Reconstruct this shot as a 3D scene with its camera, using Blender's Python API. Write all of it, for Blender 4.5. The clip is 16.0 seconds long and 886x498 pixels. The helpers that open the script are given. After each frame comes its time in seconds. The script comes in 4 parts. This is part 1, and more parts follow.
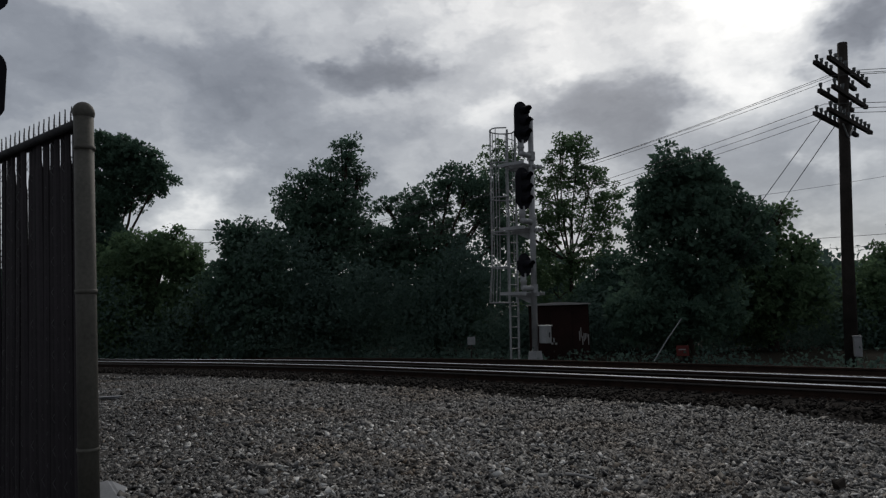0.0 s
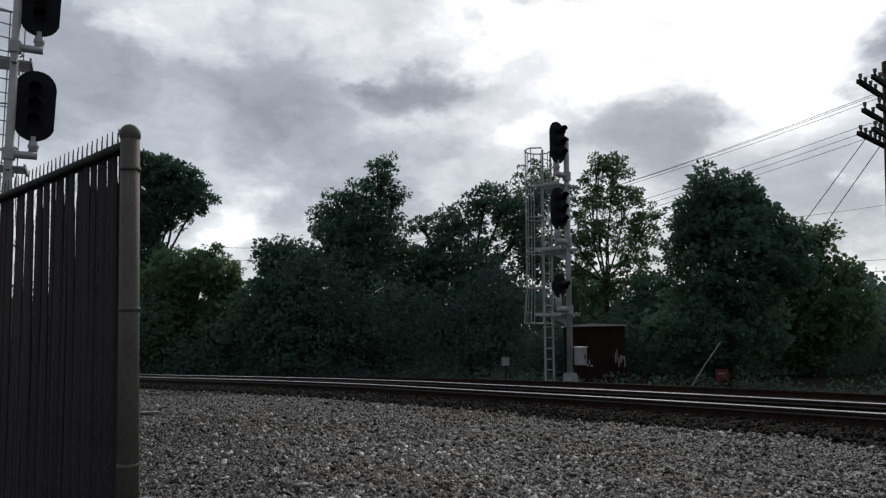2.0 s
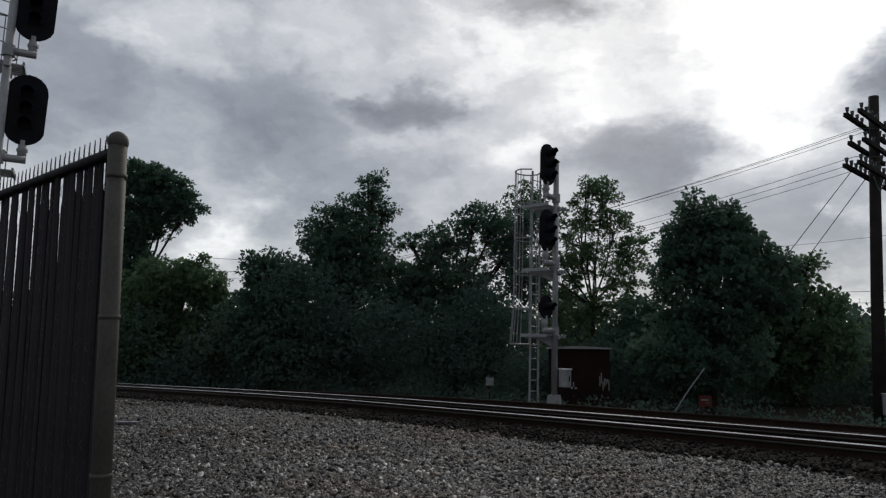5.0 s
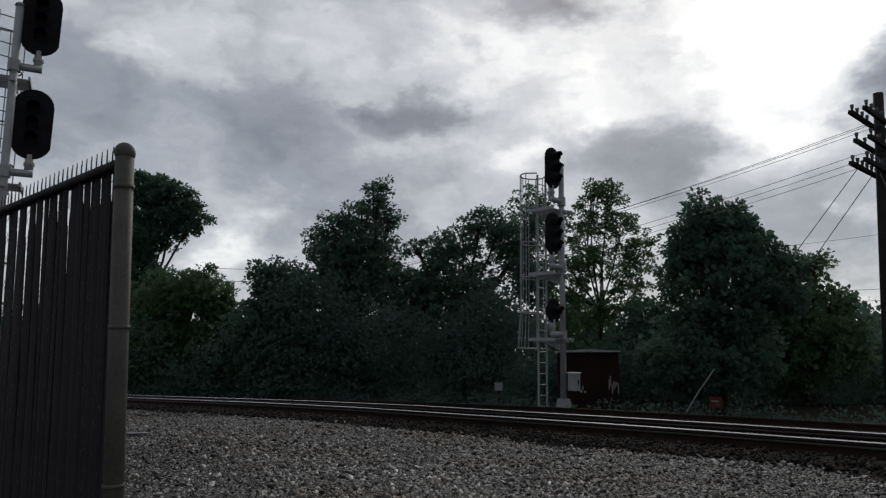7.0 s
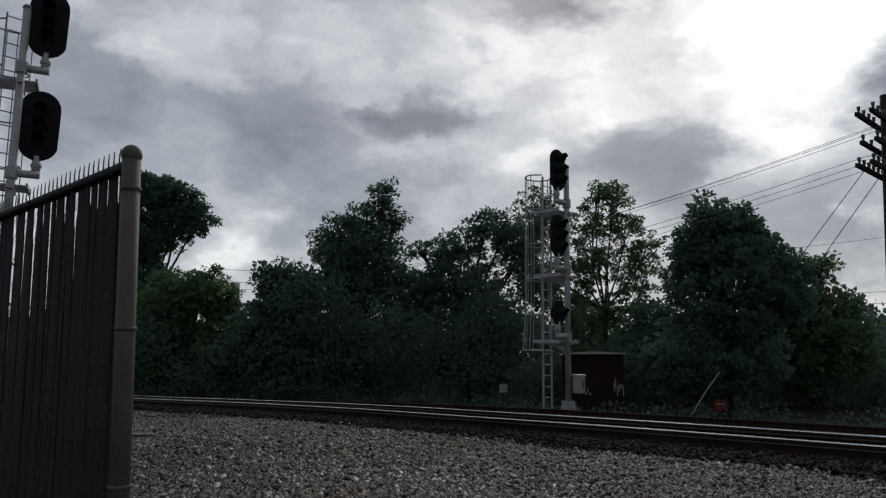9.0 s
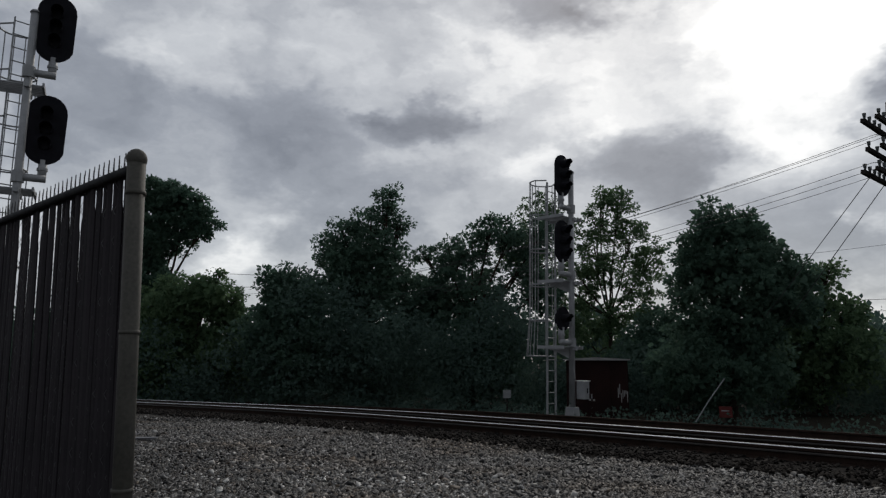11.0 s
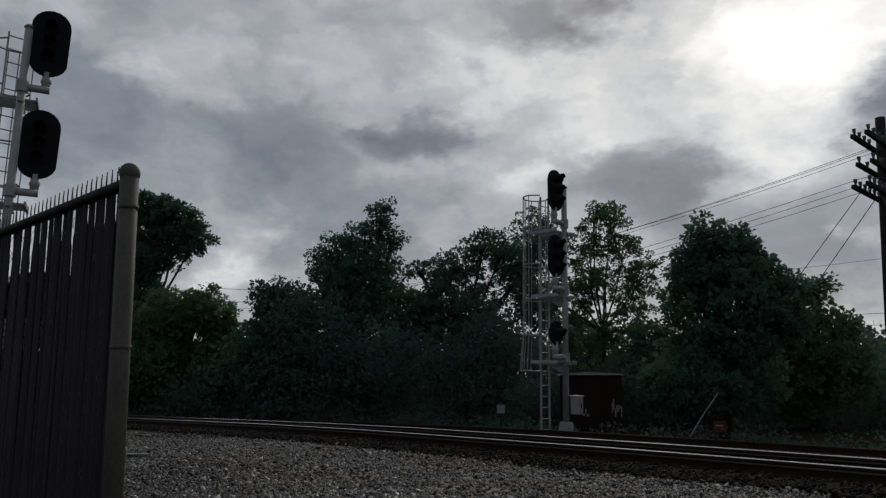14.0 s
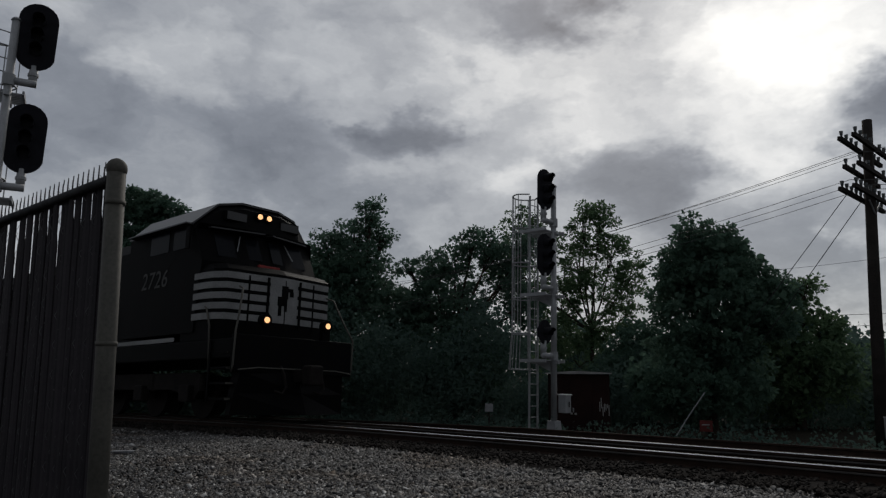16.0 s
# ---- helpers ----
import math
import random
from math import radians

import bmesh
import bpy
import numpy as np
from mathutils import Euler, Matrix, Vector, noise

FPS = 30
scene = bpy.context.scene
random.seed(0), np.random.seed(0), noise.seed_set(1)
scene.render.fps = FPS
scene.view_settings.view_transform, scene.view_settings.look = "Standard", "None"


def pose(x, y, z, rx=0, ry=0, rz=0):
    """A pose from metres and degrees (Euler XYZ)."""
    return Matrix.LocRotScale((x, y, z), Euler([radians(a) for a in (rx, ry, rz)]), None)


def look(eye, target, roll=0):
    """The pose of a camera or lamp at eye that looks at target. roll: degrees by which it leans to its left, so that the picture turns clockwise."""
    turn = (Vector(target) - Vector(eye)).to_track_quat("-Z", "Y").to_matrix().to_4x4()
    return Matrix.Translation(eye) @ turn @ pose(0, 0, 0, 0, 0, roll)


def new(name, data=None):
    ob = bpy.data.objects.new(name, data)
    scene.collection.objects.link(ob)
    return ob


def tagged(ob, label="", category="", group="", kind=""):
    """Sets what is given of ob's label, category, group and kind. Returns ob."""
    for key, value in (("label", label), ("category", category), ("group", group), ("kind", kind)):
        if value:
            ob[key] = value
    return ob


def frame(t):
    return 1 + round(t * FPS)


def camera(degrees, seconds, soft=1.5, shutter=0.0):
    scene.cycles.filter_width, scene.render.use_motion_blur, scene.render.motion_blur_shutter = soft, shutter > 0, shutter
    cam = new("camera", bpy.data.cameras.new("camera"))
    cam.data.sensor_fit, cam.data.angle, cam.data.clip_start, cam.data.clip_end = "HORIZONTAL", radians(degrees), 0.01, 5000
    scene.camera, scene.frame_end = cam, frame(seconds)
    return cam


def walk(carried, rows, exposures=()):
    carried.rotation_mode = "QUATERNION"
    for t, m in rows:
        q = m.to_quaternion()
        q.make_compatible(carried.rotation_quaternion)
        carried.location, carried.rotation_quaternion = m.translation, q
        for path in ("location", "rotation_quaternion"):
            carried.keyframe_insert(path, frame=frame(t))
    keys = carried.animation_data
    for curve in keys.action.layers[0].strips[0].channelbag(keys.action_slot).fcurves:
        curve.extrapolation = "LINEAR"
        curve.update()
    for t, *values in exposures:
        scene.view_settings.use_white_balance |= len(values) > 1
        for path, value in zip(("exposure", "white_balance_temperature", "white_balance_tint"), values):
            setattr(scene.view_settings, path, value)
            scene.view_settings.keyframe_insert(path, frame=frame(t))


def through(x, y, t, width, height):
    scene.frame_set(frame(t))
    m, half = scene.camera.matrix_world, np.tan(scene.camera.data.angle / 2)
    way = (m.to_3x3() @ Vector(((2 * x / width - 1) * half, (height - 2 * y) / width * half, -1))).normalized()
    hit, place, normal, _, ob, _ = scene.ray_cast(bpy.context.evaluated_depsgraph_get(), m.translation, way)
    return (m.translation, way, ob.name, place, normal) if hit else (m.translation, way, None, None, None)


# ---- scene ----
cam = camera(63.78, 16.0, soft=1.3, shutter=0.0)
PATH = [
    (0.0, pose(-0.007, 0.006, 0.997, 94.928, 1.744, 0.997)),
    (0.5, pose(-0.010, 0.001, 0.999, 95.346, 1.708, 0.777)),
    (1.0, pose(-0.016, 0.005, 1.006, 95.726, 1.356, 1.357)),
    (1.5, pose(-0.016, 0.005, 1.001, 96.091, 1.267, 2.592)),
    (2.0, pose(-0.021, 0.004, 1.007, 96.552, 1.059, 3.684)),
    (2.5, pose(-0.013, 0.002, 1.001, 96.269, -0.042, 4.193)),
    (3.0, pose(0.012, 0.014, 0.998, 95.701, -1.630, 3.745)),
    (3.5, pose(0.003, 0.000, 1.015, 96.627, -1.514, 5.232)),
    (4.0, pose(0.010, -0.003, 1.009, 97.877, -1.623, 4.466)),
    (4.2, pose(0.010, -0.003, 1.009, 97.932, -1.811, 3.517)),
    (6.3, pose(-0.008, 0.001, 0.996, 98.070, 0.181, 2.443)),
    (6.5, pose(-0.008, 0.001, 0.996, 98.256, 0.236, 2.712)),
    (7.0, pose(-0.005, 0.001, 0.995, 98.470, 0.350, 3.189)),
    (7.5, pose(-0.005, -0.003, 0.997, 98.564, 0.502, 3.475)),
    (8.0, pose(-0.007, -0.007, 0.991, 98.464, 0.553, 3.526)),
    (8.5, pose(-0.007, -0.001, 1.000, 98.458, 0.329, 3.511)),
    (9.0, pose(-0.007, -0.005, 0.999, 98.595, 0.191, 3.561)),
    (11.5, pose(-0.002, -0.004, 0.997, 99.371, -0.124, 3.966)),
    (12.0, pose(-0.007, -0.007, 1.000, 100.005, -0.080, 4.108)),
    (12.5, pose(-0.007, -0.003, 1.001, 100.209, -0.029, 4.142)),
    (13.0, pose(-0.004, -0.004, 1.001, 100.188, -0.168, 3.976)),
    (13.5, pose(-0.005, -0.002, 1.002, 100.191, -0.104, 3.679)),
    (14.0, pose(-0.002, -0.003, 0.995, 100.195, -0.005, 3.364)),
    (14.5, pose(-0.000, 0.000, 1.000, 100.213, 0.000, 3.100)),
    (15.0, pose(-0.000, -0.001, 0.999, 100.289, 0.004, 2.967)),
    (15.5, pose(0.003, 0.002, 0.999, 100.317, 0.004, 2.831)),
    (16.0, pose(0.002, -0.001, 0.997, 100.050, -0.282, 2.459)),
]
EXPOSURES = [(0.0, -0.05), (0.5, 0.0), (0.8, 0.35), (1.0, 0.52), (2.0, 0.5), (3.5, 0.38), (4.2, 0.22), (6.3, 0.15), (9.2, 0.08), (11.5, 0.05), (12.0, -0.18), (12.5, -0.28), (16.0, -0.28)]
walk(cam, PATH, EXPOSURES)

# ---------------------------------------------------------------- light
world = bpy.data.worlds.new("overcast_sky")
scene.world = world
world.use_nodes = True
wt = world.node_tree
wt.nodes.clear()


def wn(kind, **vals):
    n = wt.nodes.new(kind)
    for k, v in vals.items():
        if k == "op":
            n.operation = v
        else:
            n.inputs[int(k[1:])].default_value = v
    return n


w_out = wt.nodes.new("ShaderNodeOutputWorld")
w_bg = wt.nodes.new("ShaderNodeBackground")
w_sky = wt.nodes.new("ShaderNodeTexSky")
w_sky.sky_type = "NISHITA"
w_sky.sun_disc = False
w_sky.sun_elevation = radians(34)
w_sky.sun_rotation = radians(12)
w_co = wt.nodes.new("ShaderNodeTexCoord")
w_st = wn("ShaderNodeVectorMath", op="MULTIPLY", i1=(1, 1, 1.7))
wt.links.new(w_co.outputs["Generated"], w_st.inputs[0])
w_warp = wn("ShaderNodeTexNoise", i2=6.0, i3=5.0, i4=0.6)
wt.links.new(w_st.outputs[0], w_warp.inputs["Vector"])
w_ws = wn("ShaderNodeVectorMath", op="SUBTRACT", i1=(0.5, 0.5, 0.5))
wt.links.new(w_warp.outputs["Color"], w_ws.inputs[0])
w_wm = wn("ShaderNodeVectorMath", op="SCALE")
w_wm.inputs["Scale"].default_value = 0.29
wt.links.new(w_ws.outputs[0], w_wm.inputs[0])
w_dir = wn("ShaderNodeVectorMath", op="ADD")
wt.links.new(w_st.outputs[0], w_dir.inputs[0])
wt.links.new(w_wm.outputs[0], w_dir.inputs[1])
# broad cloud structure
w_noise = wn("ShaderNodeTexNoise", i2=3.2, i3=7.0, i4=0.55)
wt.links.new(w_dir.outputs[0], w_noise.inputs["Vector"])
w_fine = wn("ShaderNodeTexNoise", i2=9.0, i3=6.0, i4=0.5)
wt.links.new(w_dir.outputs[0], w_fine.inputs["Vector"])
w_fsum = wn("ShaderNodeMath", op="MULTIPLY_ADD", i1=0.44, i2=-0.22)
wt.links.new(w_fine.outputs["Fac"], w_fsum.inputs[0])
w_sum0 = wn("ShaderNodeMath", op="MULTIPLY_ADD", i1=0.42, i2=0.15)
wt.links.new(w_noise.outputs["Fac"], w_sum0.inputs[0])
w_sum = wn("ShaderNodeMath", op="ADD")
wt.links.new(w_sum0.outputs[0], w_sum.inputs[0])
wt.links.new(w_fsum.outputs[0], w_sum.inputs[1])
# single cloud banks and thin bright places: direction, half width, how much lighter or darker
CLOUDS = [(0.436, 0.803, 0.407, 0.262, 0.24), (0.440, 0.796, 0.417, 0.135, 0.20), (0.348, 0.853, 0.388, 0.135, 0.20), (0.231, 0.888, 0.398, 0.262, 0.13),
          (0.262, 0.863, 0.432, 0.111, 0.10), (0.473, 0.824, 0.312, 0.079, -0.50), (0.162, 0.927, 0.339, 0.119, 0.16), (0.049, 0.960, 0.275, 0.071, 0.16),
          (0.125, 0.943, 0.308, 0.048, 0.14), (-0.096, 0.939, 0.330, 0.075, -0.36), (-0.154, 0.931, 0.332, 0.040, -0.14), (-0.273, 0.915, 0.296, 0.135, -0.16),
          (-0.216, 0.937, 0.274, 0.095, -0.08), (0.092, 0.884, 0.458, 0.087, -0.34), (0.158, 0.876, 0.457, 0.048, -0.20), (-0.148, 0.875, 0.462, 0.063, -0.12),
          (0.208, 0.943, 0.261, 0.103, -0.22), (0.272, 0.930, 0.249, 0.063, -0.10), (-0.374, 0.840, 0.393, 0.087, 0.16), (-0.224, 0.884, 0.411, 0.087, 0.13),
          (0.033, 0.914, 0.405, 0.135, 0.24), (-0.505, 0.797, 0.331, 0.183, -0.16), (0.445, 0.882, 0.152, 0.044, 0.20), (0.387, 0.885, 0.258, 0.119, 0.18),
          (0.400, 0.901, 0.167, 0.119, -0.10), (0.445, 0.888, 0.115, 0.095, -0.10), (0.462, 0.885, 0.063, 0.071, 0.20), (-0.156, 0.962, 0.224, 0.103, -0.12),
          (-0.062, 0.968, 0.245, 0.056, -0.06), (0.329, 0.895, 0.299, 0.087, 0.14), (-0.331, 0.932, 0.145, 0.075, 0.28), (-0.244, 0.950, 0.195, 0.071, -0.08),
          (-0.130, 0.903, 0.411, 0.095, 0.10)]
# the unseen sky away from the sun is dimmed to weaken the front light
w_far = wn("ShaderNodeVectorMath", op="DISTANCE", i1=(0.2, 0.85, 0.8))
wt.links.new(w_st.outputs[0], w_far.inputs[0])
w_fr = wt.nodes.new("ShaderNodeMapRange")
w_fr.interpolation_type = "SMOOTHSTEP"
w_fr.inputs["From Min"].default_value, w_fr.inputs["From Max"].default_value = 0.7, 1.7
wt.links.new(w_far.outputs["Value"], w_fr.inputs["Value"])
w_fa = wn("ShaderNodeMath", op="MULTIPLY_ADD", i1=-0.1)
wt.links.new(w_fr.outputs[0], w_fa.inputs[0])
wt.links.new(w_sum.outputs[0], w_fa.inputs[2])
last = w_fa
for cx, cy, cz, cr, amount in CLOUDS:
    dist = wn("ShaderNodeVectorMath", op="DISTANCE", i1=(cx, cy, cz * 1.7))
    wt.links.new(w_dir.outputs[0], dist.inputs[0])
    mr = wt.nodes.new("ShaderNodeMapRange")
    mr.interpolation_type = "SMOOTHERSTEP"
    mr.inputs["From Min"].default_value = cr * 1.35
    mr.inputs["From Max"].default_value = cr * 0.1
    wt.links.new(dist.outputs["Value"], mr.inputs["Value"])
    ad = wn("ShaderNodeMath", op="MULTIPLY_ADD", i1=amount)
    wt.links.new(mr.outputs[0], ad.inputs[0])
    wt.links.new(last.outputs[0], ad.inputs[2])
    last = ad
w_ramp = wt.nodes.new("ShaderNodeValToRGB")
el = w_ramp.color_ramp.elements
el[0].position, el[0].color = 0.0, (0.13, 0.14, 0.163, 1)
el[1].position, el[1].color = 1.0, (1.15, 1.13, 1.08, 1)
for pos, col in ((0.25, (0.24, 0.255, 0.285, 1)), (0.5, (0.46, 0.475, 0.495, 1)), (0.75, (0.8, 0.8, 0.79, 1))):
    e = el.new(pos)
    e.color = col
wt.links.new(last.outputs[0], w_ramp.inputs[0])
w_blue = wn("ShaderNodeVectorMath", op="SCALE")
w_blue.inputs["Scale"].default_value = 0.1
wt.links.new(w_sky.outputs[0], w_blue.inputs[0])
w_mix = wt.nodes.new("ShaderNodeMixRGB")
w_mix.inputs[0].default_value = 0.93
wt.links.new(w_blue.outputs[0], w_mix.inputs[1])
wt.links.new(w_ramp.outputs[0], w_mix.inputs[2])
wt.links.new(w_mix.outputs[0], w_bg.inputs[0])
w_bg.inputs[1].default_value = 1.2
wt.links.new(w_bg.outputs[0], w_out.inputs[0])

sun_data = bpy.data.lights.new("sun", "SUN")
sun_data.energy, sun_data.angle, sun_data.color = 0.9, radians(12), (1.0, 0.95, 0.88)
sun = new("sun", sun_data)
sun.matrix_world = look((12, 56, 40), (0, 0, 0))


# ---------------------------------------------------------------- materials
def mat(name, c1, c2, rough=0.8, metal=0.0, scale=8.0, bump=0.3, fine=60.0, spec=0.5, dist=0.01, glow=None, island=0.0, obj_random=0.0):
    """Two colours mixed by noise at two scales, with relief."""
    m = bpy.data.materials.new(name)
    m.use_nodes = True
    nt = m.node_tree
    b = nt.nodes["Principled BSDF"]
    b.inputs["Roughness"].default_value = rough
    b.inputs["Metallic"].default_value = metal
    b.inputs["Specular IOR Level"].default_value = spec
    co = nt.nodes.new("ShaderNodeTexCoord")
    n1 = nt.nodes.new("ShaderNodeTexNoise")
    n1.inputs["Scale"].default_value, n1.inputs["Detail"].default_value = scale, 5.0
    n2 = nt.nodes.new("ShaderNodeTexNoise")
    n2.inputs["Scale"].default_value, n2.inputs["Detail"].default_value = fine, 3.0
    for n in (n1, n2):
        nt.links.new(co.outputs["Object"], n.inputs["Vector"])
    mixv = nt.nodes.new("ShaderNodeMath")
    mixv.operation = "MULTIPLY_ADD"
    mixv.inputs[1].default_value = 0.45
    nt.links.new(n2.outputs["Fac"], mixv.inputs[0])
    half = nt.nodes.new("ShaderNodeMath")
    half.operation = "MULTIPLY"
    half.inputs[1].default_value = 0.55
    nt.links.new(n1.outputs["Fac"], half.inputs[0])
    nt.links.new(half.outputs[0], mixv.inputs[2])
    val = mixv
    for amount, source in ((island, "Random Per Island"), (obj_random, "Random")):
        if amount:
            g = nt.nodes.new("ShaderNodeNewGeometry" if source != "Random" else "ShaderNodeObjectInfo")
            ad = nt.nodes.new("ShaderNodeMath")
            ad.operation = "MULTIPLY_ADD"
            ad.inputs[1].default_value = amount
            sb = nt.nodes.new("ShaderNodeMath")
            sb.operation = "SUBTRACT"
            sb.inputs[1].default_value = amount / 2
            nt.links.new(g.outputs[source], ad.inputs[0])
            nt.links.new(val.outputs[0], ad.inputs[2])
            nt.links.new(ad.outputs[0], sb.inputs[0])
            val = sb
    r = nt.nodes.new("ShaderNodeValToRGB")
    r.color_ramp.elements[0].position, r.color_ramp.elements[1].position = 0.3, 0.7
    r.color_ramp.elements[0].color, r.color_ramp.elements[1].color = (*c1, 1), (*c2, 1)
    nt.links.new(val.outputs[0], r.inputs[0])
    nt.links.new(r.outputs[0], b.inputs["Base Color"])
    if bump:
        bp = nt.nodes.new("ShaderNodeBump")
        bp.inputs["Strength"].default_value, bp.inputs["Distance"].default_value = bump, dist
        nt.links.new(mixv.outputs[0], bp.inputs["Height"])
        nt.links.new(bp.outputs[0], b.inputs["Normal"])
    if glow:
        b.inputs["Emission Color"].default_value = (*glow[0], 1)
        b.inputs["Emission Strength"].default_value = glow[1]
    return m


def stone_mat(name, tones, source, rough=0.65, spec=0.35):
    """Stones that differ one by one, with a little grain."""
    m = mat(name, (0.8, 0.8, 0.8), (1.0, 1.0, 1.0), rough, 0, 14.0, 0.35, 70, spec, 0.006)
    nt = m.node_tree
    b = nt.nodes["Principled BSDF"]
    grain = b.inputs["Base Color"].links[0].from_socket
    g = nt.nodes.new("ShaderNodeNewGeometry" if source == "Random Per Island" else "ShaderNodeObjectInfo")
    r = nt.nodes.new("ShaderNodeValToRGB")
    r.color_ramp.interpolation = "CONSTANT"
    e = r.color_ramp.elements
    e[0].position, e[0].color = 0.0, (*tones[0], 1)
    e[1].position, e[1].color = 1 - 1 / len(tones), (*tones[-1], 1)
    for k, c in enumerate(tones[1:-1]):
        q = e.new((k + 1) / len(tones))
        q.color = (*c, 1)
    nt.links.new(g.outputs[source], r.inputs[0])
    mx = nt.nodes.new("ShaderNodeMixRGB")
    mx.blend_type, mx.inputs[0].default_value = "MULTIPLY", 1.0
    nt.links.new(r.outputs[0], mx.inputs[1])
    nt.links.new(grain, mx.inputs[2])
    # rusty and dusty patches, a metre or two across
    co = nt.nodes.new("ShaderNodeTexCoord")
    pn = nt.nodes.new("ShaderNodeTexNoise")
    pn.inputs["Scale"].default_value, pn.inputs["Detail"].default_value = 0.55, 3.0
    nt.links.new(co.outputs["Object"], pn.inputs["Vector"])
    pr = nt.nodes.new("ShaderNodeValToRGB")
    pe = pr.color_ramp.elements
    pe[0].position, pe[0].color = 0.36, (0.76, 0.64, 0.53, 1)
    pe[1].position, pe[1].color = 0.68, (0.96, 0.96, 0.95, 1)
    pm = pe.new(0.47)
    pm.color = (0.74, 0.735, 0.74, 1)
    nt.links.new(pn.outputs["Fac"], pr.inputs[0])
    pt = nt.nodes.new("ShaderNodeMixRGB")
    pt.blend_type, pt.inputs[0].default_value = "MULTIPLY", 1.0 if source == "Random Per Island" else 0.0
    nt.links.new(mx.outputs[0], pt.inputs[1])
    nt.links.new(pr.outputs[0], pt.inputs[2])
    nt.links.new(pt.outputs[0], b.inputs["Base Color"])
    return m


def leaf_mat(name, c1, c2, through=0.25):
    m = mat(name, c1, c2, 0.75, 0, 0.5, 0.0, 3.0, 0.06, island=0.25)
    nt = m.node_tree
    b = nt.nodes["Principled BSDF"]
    tr = nt.nodes.new("ShaderNodeBsdfTranslucent")
    nt.links.new(b.inputs["Base Color"].links[0].from_socket, tr.inputs[0])
    mx = nt.nodes.new("ShaderNodeMixShader")
    mx.inputs[0].default_value = through
    nt.links.new(b.outputs[0], mx.inputs[1])
    nt.links.new(tr.outputs[0], mx.inputs[2])
    nt.links.new(mx.outputs[0], nt.nodes["Material Output"].inputs[0])
    return m


# much darker than the stones: shade in the gaps is put into this colour
M_GROUND = mat("gravel_ground", (0.02, 0.018, 0.016), (0.07, 0.064, 0.058), 0.95, 0, 1.2, 0.9, 28, 0.1, 0.04)
TONES = ((0.022, 0.021, 0.02), (0.17, 0.163, 0.152), (0.065, 0.053, 0.044), (0.30, 0.285, 0.26), (0.033, 0.033, 0.033), (0.17, 0.138, 0.108), (0.095, 0.094, 0.094), (0.38, 0.375, 0.36), (0.045, 0.041, 0.038), (0.13, 0.126, 0.12), (0.06, 0.06, 0.06), (0.66, 0.65, 0.62))
M_STONE = stone_mat("broken_stone", TONES, "Random Per Island")
M_STONE_DARK = stone_mat("darker_stone", ((0.02, 0.019, 0.018), (0.10, 0.097, 0.092), (0.045, 0.039, 0.034), (0.17, 0.163, 0.153), (0.028, 0.028, 0.027), (0.085, 0.074, 0.064), (0.035, 0.034, 0.033), (0.3, 0.29, 0.275)), "Random Per Island")
M_STONE_OBJ = stone_mat("broken_stone_single", TONES, "Random")
M_BED = mat("dark_ballast", (0.006, 0.005, 0.0045), (0.02, 0.017, 0.015), 0.95, 0, 2.0, 0.8, 30, 0.05, 0.04)
M_BEDSTONE = mat("dark_bed_stone", (0.007, 0.006, 0.0055), (0.035, 0.03, 0.026), 0.92, 0, 2.0, 0.4, 40, 0.08, 0.01, island=0.7)
M_TIE = mat("creosoted_wood", (0.010, 0.008, 0.007), (0.035, 0.027, 0.022), 0.9, 0, 4.0, 0.6, 50, 0.1, 0.01)
M_RAILTOP = mat("polished_rail_steel", (0.55, 0.55, 0.56), (0.75, 0.75, 0.76), 0.22, 1.0, 3.0, 0.05, 80)
M_RAIL = mat("rusty_rail_steel", (0.014, 0.009, 0.007), (0.04, 0.025, 0.019), 0.85, 0.0, 6.0, 0.4, 60, 0.1)
# paler than the rail, to draw the dim lit line under the head
M_RAILLIP = mat("highlight_lip", (0.03, 0.027, 0.024), (0.07, 0.063, 0.057), 0.6, 0.2, 6.0, 0.1, 60, 0.3)
M_DIRT = mat("dark_soil", (0.010, 0.009, 0.007), (0.032, 0.028, 0.02), 0.95, 0, 0.8, 0.6, 14, 0.05, 0.05)
M_GALV = mat("galvanised_steel", (0.15, 0.155, 0.16), (0.27, 0.275, 0.28), 0.55, 0.4, 5.0, 0.1, 60)
M_POST = mat("weathered_galvanised_post", (0.045, 0.043, 0.037), (0.10, 0.095, 0.08), 0.7, 0.2, 3.0, 0.15, 50, 0.25)
M_SILVER = mat("aluminium_paint", (0.19, 0.195, 0.197), (0.32, 0.325, 0.33), 0.55, 0.2, 4.0, 0.1, 50)
M_BLACK = mat("matt_black_paint", (0.006, 0.006, 0.008), (0.016, 0.016, 0.02), 0.8, 0, 5.0, 0.1, 60, 0.1)
M_LENS = mat("dark_signal_lens", (0.005, 0.005, 0.006), (0.01, 0.01, 0.014), 0.5, 0, 5.0, 0.0, 60, 0.1)
M_SLAT = mat("brown_plastic_slat", (0.015, 0.0128, 0.0145), (0.03, 0.0255, 0.0285), 0.75, 0, 3.0, 0.2, 40, 0.1, 0.004, obj_random=0.25)
M_MESHWIRE = mat("galvanised_mesh_wire", (0.055, 0.054, 0.057), (0.12, 0.118, 0.124), 0.6, 0.3, 8.0, 0.0, 60, 0.3)
M_WIRE = mat("dull_fence_wire", (0.03, 0.03, 0.032), (0.075, 0.075, 0.077), 0.7, 0.2, 8.0, 0.0, 60, 0.2)
